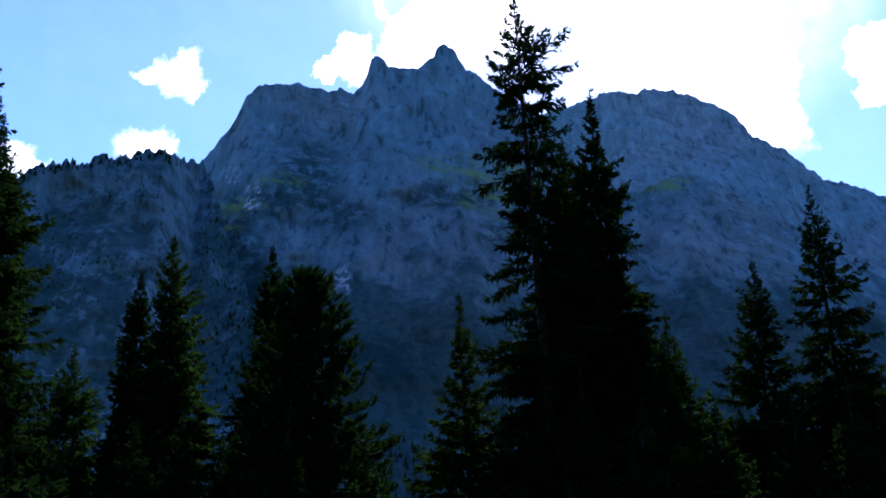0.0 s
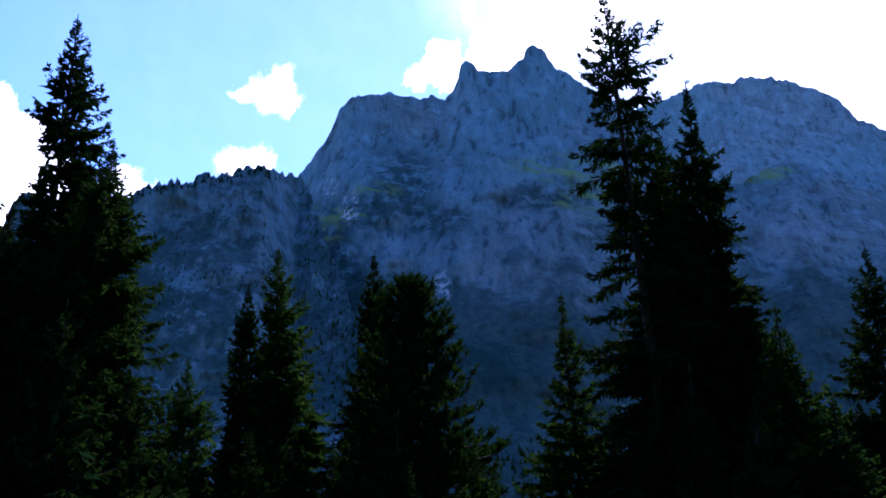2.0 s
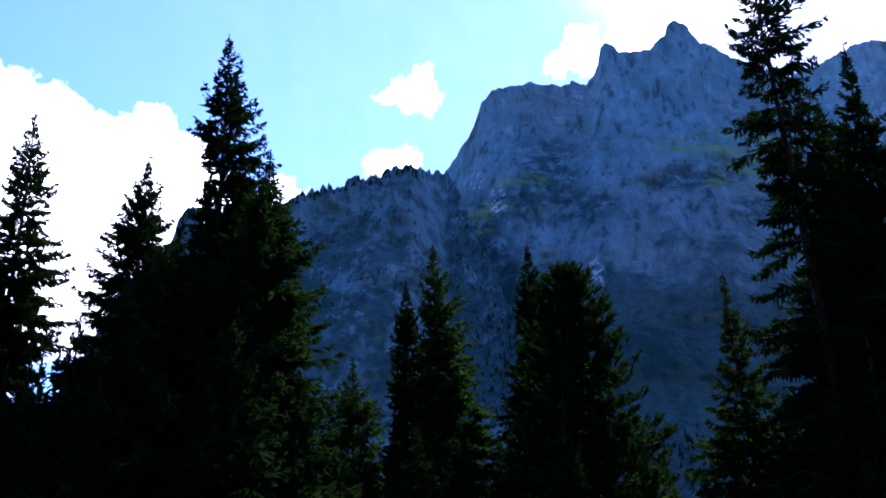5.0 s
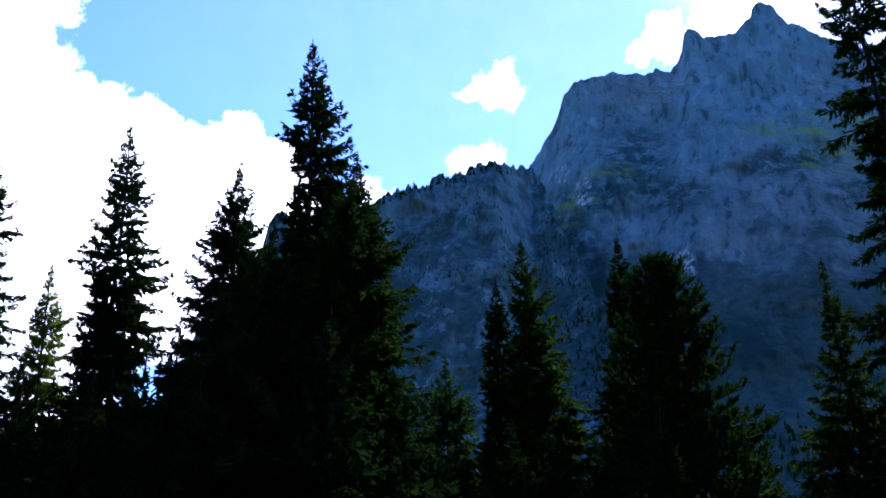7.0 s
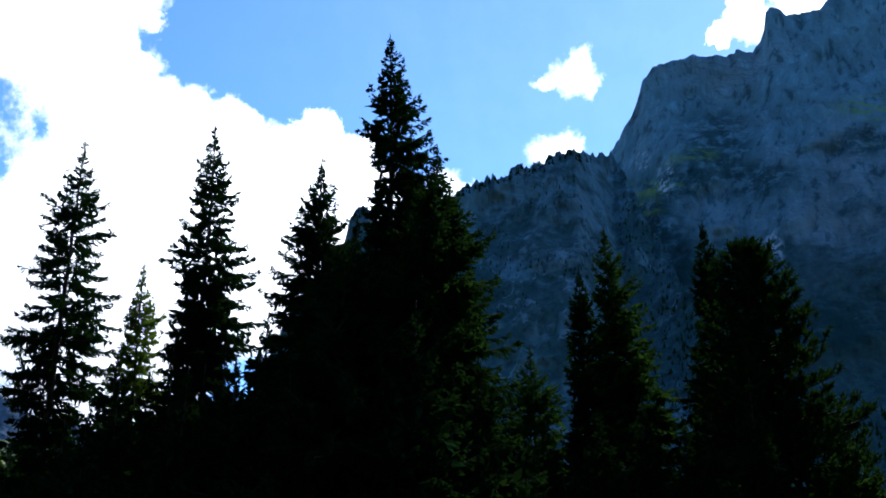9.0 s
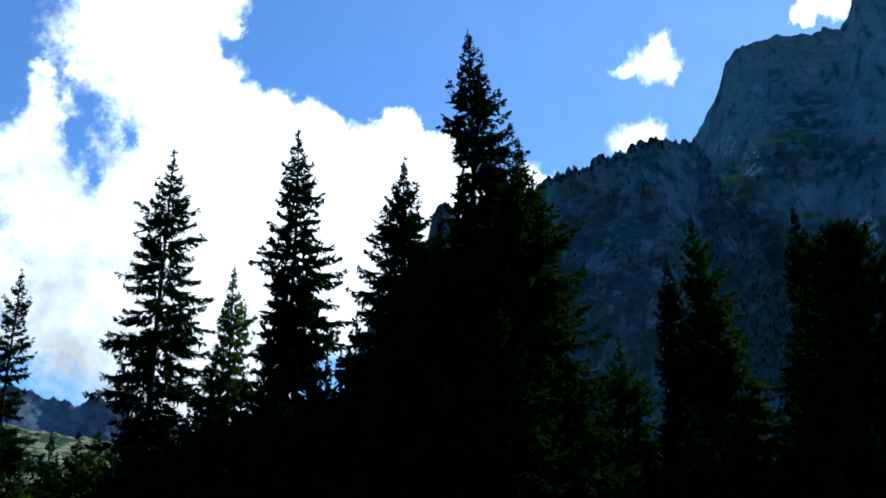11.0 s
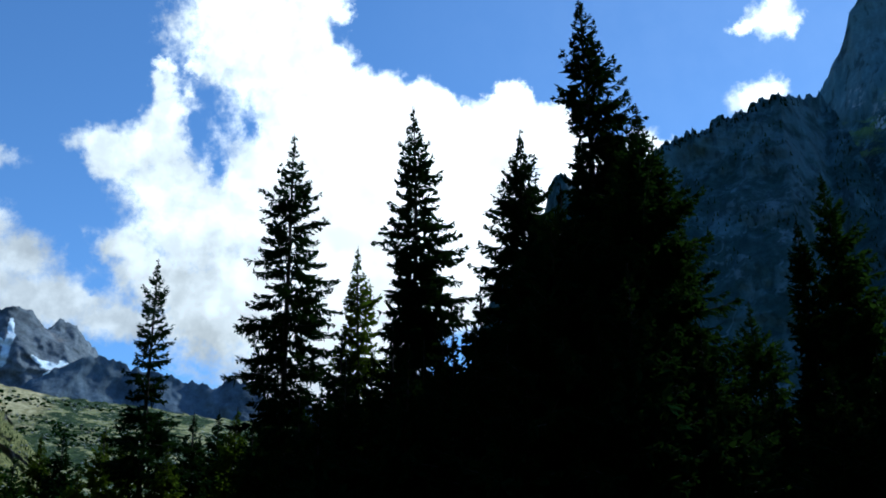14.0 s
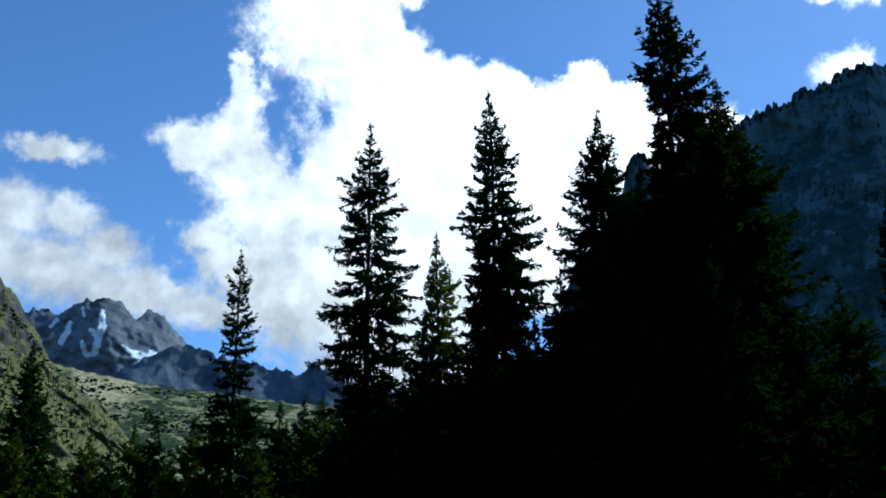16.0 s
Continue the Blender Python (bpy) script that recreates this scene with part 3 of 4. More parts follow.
massif("mountain_right", [(3, 26), (6.5, 29.5), (8.7, 30), (10.2, 30.4), (11.5, 30.5), (12.6, 30.2), (13.2, 30.5), (14.9, 30.2), (16.6, 29.5), (18.6, 28.4), (19.4, 27.1),
                                  (21.2, 26.1), (23.2, 24.1), (24.1, 23.9), (26.3, 22.7), (34, 18), (48, 10)],
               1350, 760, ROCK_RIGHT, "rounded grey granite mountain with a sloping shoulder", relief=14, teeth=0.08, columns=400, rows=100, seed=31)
RIDGE = massif("mountain_ridge", [(-46, 4), (-40, 8), (-36.7, 12.3), (-36.2, 13.9), (-35.5, 15.8), (-34.9, 16.9), (-33.0, 19.6), (-31.9, 21.4), (-31.7, 22.5), (-31.3, 23.15), (-30.5, 23.0), (-30.0, 22.2), (-28, 22.2), (-25.1, 23.9), (-24.2, 24.7), (-23.8, 25.05), (-23, 25.1), (-22.7, 25.2), (-22.3, 24.95),
                                  (-22, 25.2), (-21.1, 25.65), (-20.8, 25.4), (-20.3, 25.5), (-19.8, 26.05), (-19.5, 25.85), (-19.1, 26.25), (-18.8, 26.1), (-18.4, 26.15), (-18.1, 26.4), (-17.1, 26.45), (-16.2, 26.2), (-15.2, 26.2), (-14.6, 25.2), (-13.8, 23.4), (-13, 21.6), (-12, 19.4), (-11, 17), (-9.8, 14.6),
                                  (-8, 11.5), (-5, 8), (-2, 5)],
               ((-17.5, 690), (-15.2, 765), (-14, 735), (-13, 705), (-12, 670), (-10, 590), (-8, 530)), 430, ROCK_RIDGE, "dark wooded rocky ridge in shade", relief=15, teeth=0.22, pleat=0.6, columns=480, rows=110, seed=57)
massif("mountain_snowy", [(-80, 9), (-72, 12.5), (-67, 13.2), (-66.1, 13.6), (-65.4, 13.7), (-64.9, 13.3), (-63.8, 14.2), (-63.1, 14.4), (-62.1, 14.5), (-61.3, 14.1), (-60.7, 13.5),
                          (-60, 14.1), (-59.2, 13.7), (-58, 12.4), (-57, 11), (-55, 9)],
       3500, 3050, ROCK_FAR, "far rocky peaks with snow gullies under cloud", relief=85, foot=8, columns=300, rows=80, seed=71, pleat=0.7)
massif("mountain_back", [(-63, 9.5), (-61.3, 10.6), (-59.5, 11.7), (-58, 12.3), (-57.4, 12.2), (-56, 11.7), (-53.6, 11.3), (-52.3, 11.1), (-51.3, 10.8), (-50.4, 11.6), (-49.4, 11.0),
                         (-48.4, 10.4), (-44, 9.6), (-36, 9), (-28, 9)],
       2700, 2520, ROCK_BACK, "dark jagged ridge closing the valley", relief=40, foot=6.5, columns=300, rows=60, seed=83, pleat=0.7)
SPUR = massif("mountain_spur", [(-95, 24), (-80, 21), (-72, 17), (-68, 15), (-67, 14), (-65.6, 12), (-64.6, 10.4), (-62, 8.6), (-60, 6.5), (-58, 4)],
       1500, 800, ROCK_SPUR, "grassy and rocky mountain spur above the valley", relief=38, columns=300, rows=80, seed=97, pleat=0.6)


VALLEY = massif("valley_slope", [(-90, 10), (-72, 10.6), (-67, 10.9), (-65, 10.8), (-62.5, 10.35), (-60, 9.95), (-57, 9.75), (-54.8, 9.6), (-51.6, 9.2), (-47, 8.9), (-40, 8.4), (-34, 7)],
                1900, 1350, GROUND, "sunlit alpine slope of pale grass, scree and dwarf pine", relief=9, teeth=0.05, foot=4.0, columns=340, rows=110, seed=111, pleat=0.8)


# ---------------------------------------------------------------- trees
class Blades:
    """Gathers needle sprays: each a slim crossed pair of leaf-shaped faces."""

    def __init__(self):
        self.v, self.f, self.count = [], [], 0

    def add(self, base, way, length, width, rng, crossed=True):
        n = len(base)
        if not n:
            return
        way = way / np.maximum(np.linalg.norm(way, axis=1, keepdims=True), 1e-6)
        side = np.cross(way, rng.normal(size=(n, 3)))
        side /= np.maximum(np.linalg.norm(side, axis=1, keepdims=True), 1e-6)
        other = np.cross(way, side)
        L, W = length[:, None], width[:, None] * 0.5
        mid = base + way * L * 0.5
        if not crossed:
            v = np.stack([base, mid + side * W, base + way * L, mid - side * W], 1)
            self.f.append(self.count + 4 * np.arange(n)[:, None] + np.array([[0, 1, 2, 3]]))
            self.v.append(v.reshape(-1, 3))
            self.count += 4 * n
            return
        v = np.stack([base, mid + side * W, mid - side * W, mid + other * W, mid - other * W, base + way * L], 1)
        i = self.count + 6 * np.arange(n)[:, None]
        self.f.append(np.concatenate([i + np.array([[0, 1, 5, 2]]), i + np.array([[0, 3, 5, 4]])], 0))
        self.v.append(v.reshape(-1, 3))
        self.count += 6 * n

    def mesh(self, name, mat):
        return mesh_from(name, np.concatenate(self.v), np.concatenate(self.f), mat, False)


class Tubes:
    """Gathers tapered limbs along lines of points."""

    def __init__(self, sides):
        self.v, self.f, self.count, self.sides = [], [], 0, sides

    def add(self, line, radii):
        k, m = self.sides, len(line)
        along = np.gradient(line, axis=0)
        along /= np.maximum(np.linalg.norm(along, axis=1, keepdims=True), 1e-6)
        ref = np.array([0, 0, 1.0]) if abs(along[0, 2]) < 0.8 else np.array([1.0, 0, 0])
        u = np.cross(along, ref)
        u /= np.linalg.norm(u, axis=1, keepdims=True)
        v = np.cross(along, u)
        t = np.arange(k) * 2 * pi / k
        ring = line[:, None] + radii[:, None, None] * (np.cos(t)[None, :, None] * u[:, None] + np.sin(t)[None, :, None] * v[:, None])
        i = self.count + np.arange(m * k).reshape(m, k)
        j = np.roll(i, -1, axis=1)
        self.f.append(np.stack([i[:-1], j[:-1], j[1:], i[1:]], 2).reshape(-1, 4))
        self.v.append(ring.reshape(-1, 3))
        self.count += m * k

    def mesh(self, name, mat):
        return mesh_from(name, np.concatenate(self.v), np.concatenate(self.f), mat)


def conifer(name, height, left, right, label, seed, face=0.0, lean=0.0, gap=0.3, full=1.0, droop=1.0, ragged=0.25, core=1.0, bare=(), start=0.9, mat=None, single=False, thin_below=4.3, sway=0.05, coarse=1.0, sweep=1.0):
    """A spruce with its foot at the origin. left, right: the crown's reach (height, metres) to either side as seen
    along the azimuth `face`;
    lean: metres by which the foot stands to the right of the tip; full: how many twigs; core: how many filler blades
    close the crown and block light;
    bare: a stretch of heights where the limbs are few on the left."""
    rng = np.random.default_rng(seed)
    tree = new(name)
    tagged(tree, label, "tree")
    across = np.array([cos(radians(face)), -sin(radians(face)), 0.0])
    wob = rng.normal(size=2) * sway
    tz = np.linspace(0, height, 26)
    part_up = tz / height
    stem_line = -across * (lean * part_up)[:, None] + np.stack([wob[0] * np.sin(part_up * 5) * part_up, wob[1] * np.sin(part_up * 6) * part_up, tz], 1)
    girth = 0.009 + 0.0098 * height * (1 - part_up) ** 0.9
    girth[0] *= 1.4
    trunk = Tubes(9)
    trunk.add(stem_line, girth)
    limbs, crown = Tubes(4), Blades()
    spire = crown
    stem = lambda h: np.array([np.interp(h, tz, stem_line[:, c]) for c in range(3)])
    lh, lw = np.array(sorted((*left, (height, 0.02)))).T
    rh, rw = np.array(sorted((*right, (height, 0.02)))).T

    def reach_at(h, s):
        off = lean * (1 - h / height)
        a = np.interp(h, lh, lw) + off + 0.12 * max(0.0, lh[0] - h)
        b = np.interp(h, rh, rw) - off + 0.12 * max(0.0, rh[0] - h)
        return max(0.06, 0.5 * (a + b) + 0.5 * (b - a) * s) if abs(s) > 0.3 else max(0.06, 0.5 * (a + b))

    # the leader: a bare shoot with short side shoots round its foot
    crown.add(np.array([stem(height - 0.5)] * 3), rng.normal(size=(3, 3)) * 0.02 + np.array([0, 0, 1.0]), np.array([0.56, 0.46, 0.38]), np.array([0.024, 0.028, 0.03]), rng)
    n = 34
    hh = height - rng.uniform(0.14, 0.8, n)
    crown.add(np.array([stem(h) for h in hh]), rng.normal(size=(n, 3)) * np.array([0.7, 0.7, 0.2]) + np.array([0, 0, 0.75]), (0.02 + 0.3 * (height - hh)) * rng.uniform(0.6, 1.2, n), np.full(n, 0.024), rng)
    depth = 0.3
    turn = rng.uniform(0, 6.28)
    up = np.array([0, 0, 1.0])
    while height - depth > start:
        old = min(1.0, max(0.0, (depth - 0.8) / 4.5))
        slim = min(1.0, 0.42 + 0.3 * depth)
        whorl = rng.uniform(1 - ragged, 1.0 + 0.3 * ragged)
        number = int(rng.integers(6, 9)) if depth > 1.2 else int(rng.integers(4, 6))
        dim = 1.0 if height - depth > thin_below else 0.3
        if dim < 1:
            number = 5
        turn += rng.uniform(0.4, 1.1)
        for b in range(number):
            phi = turn + b * 2 * pi / number + rng.normal() * 0.2
            out = np.array([cos(phi), sin(phi), 0.0])
            s = float(out @ across)
            level = height - depth + rng.normal() * gap * 0.3
            if bare and bare[0] < level < bare[1] and s < 0.2 and rng.uniform() < 0.55:
                continue
            climb = (0.85 * (1 - old) ** 1.6 + 0.12) * sweep
            sag, hook = -0.42 * droop * old, 0.2 * old
            long = reach_at(level, s)
            long = max(0.06, reach_at(level + long * (climb + sag + hook), s) - 0.07)
            long *= (1.0 + 0.2 * (1 - abs(s)) ** 0.5) * (whorl * rng.uniform(0.9, 1.12) if rng.uniform() > 0.1 else rng.uniform(0.5, 0.75))
            if single:
                limbs, crown = Tubes(4), Blades()
            root = stem(level)
            q = np.linspace(0, 1, 7)
            line = root + out * (long * q)[:, None] + up * (long * (climb * q + sag * q ** 1.7 + hook * q ** 4))[:, None]
            line[1:] += rng.normal(size=(6, 3)) * 0.016 * long
            limbs.add(line, (0.006 + 0.011 * long) * (1 - 0.75 * q))
            side = np.cross(out, up)
            # flat fronds of side twigs, longest in the middle, pointed at the tip
            m = int((6 + 20 * long) * full * dim) + 2
            u = np.sort(rng.uniform(0.06, 1.0, m) ** 0.85)
            at = np.stack([np.interp(u, q, line[:, c]) for c in range(3)], 1)
            sign = rng.choice([-1.0, 1.0], (m, 1))
            fall = rng.uniform(-0.05, 0.6, (m, 1)) * (0.15 + old) * droop
            way = out * rng.uniform(0.6, 1.0, (m, 1)) + side * sign * rng.uniform(0.45, 0.95, (m, 1)) - up * fall + rng.normal(size=(m, 3)) * 0.1
            way /= np.linalg.norm(way, axis=1, keepdims=True)
            tw = min(0.66, 0.32 * long + 0.04) * (1.04 - u) ** 0.75 * np.minimum(1.0, 0.4 + 1.7 * u) * rng.uniform(0.65, 1.1, m) + 0.05 * slim
            crown.add(at, way, tw, coarse * slim * (0.04 + 0.055 * tw), rng, False)
            for _ in range((3 if single else 2) if dim == 1 else 1):
                k = rng.uniform(0.1, 0.9, m)
                crown.add(at + way * (tw * k)[:, None], way * 0.8 + out * 0.35 + rng.normal(size=(m, 3)) * 0.42 - up * 0.25 * old, (tw * (1.05 - k) * 0.7 + 0.06 * slim).clip(0.05, 0.3), np.full(m, coarse * slim * (0.042 if single else 0.05)), rng, False)
            # hanging twigs
            k = int(m * 0.6 * old * droop)
            if k:
                v = rng.uniform(0.15, 0.9, k)
                crown.add(np.stack([np.interp(v, q, line[:, c]) for c in range(3)], 1), out * 0.35 - up + rng.normal(size=(k, 3)) * 0.3, rng.uniform(0.1, 0.34, k) * min(1.0, 0.4 + 0.4 * long), np.full(k, coarse * 0.048), rng, False)
            crown.add(np.repeat(line[-1:] - out * 0.05, 3, 0), out + rng.normal(size=(3, 3)) * 0.2 + up * (climb + 0.15), rng.uniform(0.1, 0.2, 3) * slim, np.full(3, coarse * slim * 0.034), rng, False)
            # broad filler blades, added to close the crown round the stem and block light
            k = int(core * (1 + 2.5 * min(1.0, max(0.0, depth - 4.5) / 2)) * (2 + 5 * long)) if depth > 0.9 else 0
            if k:
                v = rng.uniform(0.02, 0.6, k)
                inner = np.stack([np.interp(v, q, line[:, c]) for c in range(3)], 1)
                crown.add(inner, out * 0.6 + rng.normal(size=(k, 3)) * 0.5 - up * 0.3, rng.uniform(0.25, 0.5, k) * min(1.0, 0.3 + long), np.full(k, 0.06 + 0.1 * min(long, 1.5) * min(1.0, core)), rng, False)
            if single:
                limb = new("limb", limbs.mesh("limb", BARK))
                limb.parent = tree
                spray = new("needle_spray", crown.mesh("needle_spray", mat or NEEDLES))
                spray.parent = limb
                tagged(spray, kind="stuff")
        depth += gap * (0.5 + 0.5 * min(1.0, depth / 2.5)) * rng.uniform(0.75, 1.25) / (dim ** 0.4)
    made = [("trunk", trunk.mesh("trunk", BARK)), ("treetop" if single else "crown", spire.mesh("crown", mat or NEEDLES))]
    if not single:
        made.append(("branchwork", limbs.mesh("branchwork", BARK)))
    for part_name, mesh in made:
        ob = new(part_name, mesh)
        ob.parent = tree
        if part_name == "branchwork":
            tagged(ob, kind="stuff")
    return tree


def stone_pine(name, height, left, right, label, seed, face=0.0, gap=0.3):
    """A stone pine: a dense rounded crown of upturned limbs that end in brushes of long needles."""
    rng = np.random.default_rng(seed)
    tree = new(name)
    tagged(tree, label, "tree")
    across = np.array([cos(radians(face)), -sin(radians(face)), 0.0])
    tz = np.linspace(0, height - 0.4, 16)
    trunk = Tubes(9)
    trunk.add(np.stack([0 * tz, 0 * tz, tz], 1), 0.02 + 0.011 * height * (1 - tz / height))
    limbs, crown = Tubes(4), Blades()
    lh, lw = np.array(sorted((*left, (height, 0.12)))).T
    rh, rw = np.array(sorted((*right, (height, 0.12)))).T
    up = np.array([0, 0, 1.0])
    level = height - 0.25
    turn = 0.0
    while level > 1.6:
        dim = 1.0 if level > 3.4 else 0.35
        number = 9 if dim == 1 else 6
        turn += rng.uniform(0.3, 0.9)
        for b in range(number):
            phi = turn + b * 2 * pi / number + rng.normal() * 0.25
            out = np.array([cos(phi), sin(phi), 0.0])
            s = float(out @ across)
            l, r = np.interp(level + 0.3, lh, lw), np.interp(level + 0.3, rh, rw)
            long = (0.5 * (l + r) + 0.5 * (r - l) * s) * rng.uniform(0.72, 1.02)
            rise = min(0.5, 0.5 * long) * rng.uniform(0.6, 1.2)
            q = np.linspace(0, 1, 7)
            line = np.array([0, 0, level]) + out * (long * q)[:, None] + up * (rise * q ** 2.2 - 0.08 * long * q)[:, None]
            line[1:] += rng.normal(size=(6, 3)) * 0.02 * long
            limbs.add(line, (0.01 + 0.013 * long) * (1 - 0.7 * q))
            side = np.cross(out, up)
            m = int((5 + 9 * long) * dim)
            u = rng.uniform(0.2, 1.0, m) ** 0.6
            u[0] = 1.0
            at = np.stack([np.interp(u, q, line[:, c]) for c in range(3)], 1)
            way = out * 0.4 + side * rng.normal(size=(m, 1)) * 0.45 + up * 0.85 + rng.normal(size=(m, 3)) * 0.2
            way /= np.linalg.norm(way, axis=1, keepdims=True)
            shoot = rng.uniform(0.16, 0.36, m)
            crown.add(at, way, shoot, np.full(m, 0.05), rng)
            # each shoot is a brush: needles all round, slanting forward
            for _ in range(11):
                k = rng.uniform(0.25, 1.0, (m, 1))
                crown.add(at + way * shoot[:, None] * k, way * 0.75 + rng.normal(size=(m, 3)) * 0.5, rng.uniform(0.09, 0.15, m), np.full(m, 0.04), rng, False)
            k = int(4 + 7 * long)
            v = rng.uniform(0.05, 0.75, k)
            crown.add(np.stack([np.interp(v, q, line[:, c]) for c in range(3)], 1), rng.normal(size=(k, 3)) * 0.6 + up * 0.3, rng.uniform(0.25, 0.45, k), np.full(k, 0.2), rng, False)
        level -= gap * rng.uniform(0.8, 1.2) / dim
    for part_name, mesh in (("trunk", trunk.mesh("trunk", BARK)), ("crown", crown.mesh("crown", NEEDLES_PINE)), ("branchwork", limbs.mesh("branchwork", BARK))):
        ob = new(part_name, mesh)
        ob.parent = tree
        if part_name == "branchwork":
            tagged(ob, kind="stuff")
    return tree


def foot_of(az, dist, lean=0.0):
    x, y = dist * sin(radians(az)) + lean * cos(radians(az)), dist * cos(radians(az)) - lean * sin(radians(az))
    return x, y, float(ground_height(np.array([x]), np.array([y]))[0]) - 0.05


def stature(el, dist):
    """The height of a tree whose tip stands at that elevation."""
    return EYE + dist * tan(radians(el))


def spruce(az, dist, top, label, seed, left, right, lean=0.0, **more):
    """A spruce whose tip stands at that azimuth, distance and height over the camera's ground; left, right: heights and reaches of its crown."""
    x, y, z = foot_of(az, dist, lean)
    tree = conifer("spruce_tree", top - z, [(h - z, w) for h, w in left], [(h - z, w) for h, w in right], label, seed, face=az, lean=lean, **more)
    tree.location = (x, y, z)
    return tagged(tree, group="spruces of the wood's edge")


spruce(4.75, 21, 17.05, "tall sparse spruce with drooping limbs and bare trunk patches", 11,
       [(4, 1.6), (6.8, 1.4), (8.1, 1.0), (8.5, 0.3), (9.0, 0.75), (9.6, 0.75), (10.3, 0.6), (11.2, 0.6), (11.6, 1.15), (12.4, 1.15), (12.8, 0.85), (13.3, 1.0), (14.1, 0.9), (14.3, 0.95), (14.8, 0.65), (15.3, 0.6), (16.1, 0.35), (16.6, 0.24)],
       [(4, 2.2), (6, 2.0), (9, 1.8), (12, 1.7), (13.5, 1.6), (14.8, 1.6), (15.2, 1.4), (16.0, 0.9), (16.6, 0.32)],
       lean=0.9, gap=0.37, droop=1.35, ragged=0.45, core=0.35, full=1.2, single=True, bare=(8.2, 10.9))
spruce(9.6, 22.5, 14.97, "dense dark spruce close behind a taller one", 12,
       [(5, 2.2), (9, 1.6), (12, 1.0), (13.5, 0.45)],
       [(5, 2.0), (7.5, 1.7), (8.6, 1.25), (9.3, 1.3), (9.7, 0.6), (10.4, 1.2), (11.0, 1.0), (11.4, 0.85), (11.9, 1.07), (12.3, 0.55), (12.8, 0.78), (13.4, 0.2), (14.1, 0.22)], lean=0.35, full=1.0, core=1.4, droop=1.2, gap=0.32, single=True)
spruce(7.6, 24, 14.4, "dark spruce half hidden between two taller ones", 31, [(5, 2.4), (10, 1.3), (13, 0.5)], [(5, 2.4), (10, 1.3), (13, 0.5)], core=1.8, full=0.7)
spruce(1.2, 23, 9.75, "small bright green spruce with an open top", 13, [(5.7, 1.15), (6.6, 0.9), (7.3, 0.68), (8.1, 0.42), (8.9, 0.14)], [(5.7, 1.6), (6.6, 1.26), (7.2, 1.1), (8.1, 0.69), (8.9, 0.45), (9.2, 0.1)], lean=0.25, mat=NEEDLES_LIGHT, gap=0.32, core=0.7, ragged=0.35, single=True)
spruce(13.4, 21, 8.4, "low dark bushy spruce", 14, [(5, 1.6), (6.5, 1.0), (7.8, 0.46)], [(5, 1.5), (5.8, 1.15), (6.5, 0.9), (7.1, 0.6), (7.8, 0.27)], core=1.6, mat=NEEDLES_LIGHT, gap=0.27)
spruce(18.4, 27, 11.7, "dark spruce with level layered limbs", 15, [(5, 2.4), (7.9, 1.5), (8.7, 1.3), (9.5, 1.08), (10.2, 0.72), (11.0, 0.46)], [(5, 2.0), (7.7, 1.2), (8.5, 1.05), (9.2, 0.9), (10.0, 0.71), (10.9, 0.4)], gap=0.34, droop=0.7, core=1.0, coarse=1.15, single=True)
spruce(22.1, 26, 13.2, "loose dark spruce with ragged limbs", 16, [(5, 2.4), (9.0, 1.05), (9.9, 0.88), (10.8, 0.52), (11.6, 0.56), (12.4, 0.38)], [(5, 2.4), (8.7, 1.45), (9.6, 1.36), (10.6, 1.05), (11.4, 0.9), (12.2, 0.55)], lean=0.2, gap=0.36, ragged=0.4, core=0.8, single=True)
pine_foot = foot_of(-8.2, 23)
pine = stone_pine("stone_pine_tree", 10.15 - pine_foot[2], [(3.5, 1.9), (5.0, 1.75), (6.2, 1.6), (7.3, 1.4), (8.4, 1.12), (9.0, 1.02), (9.5, 0.9), (9.9, 0.6)],
                  [(3.5, 2.6), (5.0, 2.45), (6.1, 2.25), (6.9, 1.8), (7.3, 1.5), (8.3, 1.3), (8.9, 1.1), (9.5, 0.85), (9.9, 0.6)], "broad rounded dark stone pine", 17, face=-8.2)
pine.location = pine_foot
spruce(-10.5, 27, 12.45, "slim dark spruce behind a pine", 18, [(5, 1.4), (8.7, 0.68), (9.9, 0.55), (10.9, 0.42), (11.8, 0.3)], [(5, 1.4), (9, 0.9), (10.6, 0.6), (11.8, 0.34)], core=1.6, gap=0.26, coarse=1.1)
spruce(-16.4, 27, 12.45, "slender spruce with sunlit needle edges", 19, [(5, 0.9), (7.9, 0.62), (9.5, 0.5), (10.2, 0.42), (11.2, 0.4), (12.1, 0.24)],
       [(4, 2.6), (5.6, 2.3), (7.0, 2.05), (7.9, 1.75), (8.7, 1.55), (9.6, 1.42), (10.2, 1.25), (11.3, 0.62), (12.1, 0.22)], lean=0.7, mat=NEEDLES_LIGHT, gap=0.27, core=1.4, ragged=0.3)
spruce(-18.0, 27.5, 11.46, "slender dark spruce beside its taller neighbour", 20, [(5, 0.8), (7.2, 0.55), (8.8, 0.48), (10.0, 0.43), (10.9, 0.23)], [(5, 1.5), (7.5, 1.1), (8.9, 0.87), (10.0, 0.56), (10.9, 0.3)], lean=0.2, core=1.6, gap=0.26)
spruce(-21.0, 29, 9.55, "small young green spruce", 21, [(4, 1.2), (6.4, 0.8), (7.3, 0.68), (8.3, 0.55), (9.0, 0.35)], [(4, 2.2), (6.4, 1.5), (7.4, 1.2), (8.4, 0.85), (9.0, 0.4)], lean=0.3, mat=NEEDLES_LIGHT, core=1.3, gap=0.27)
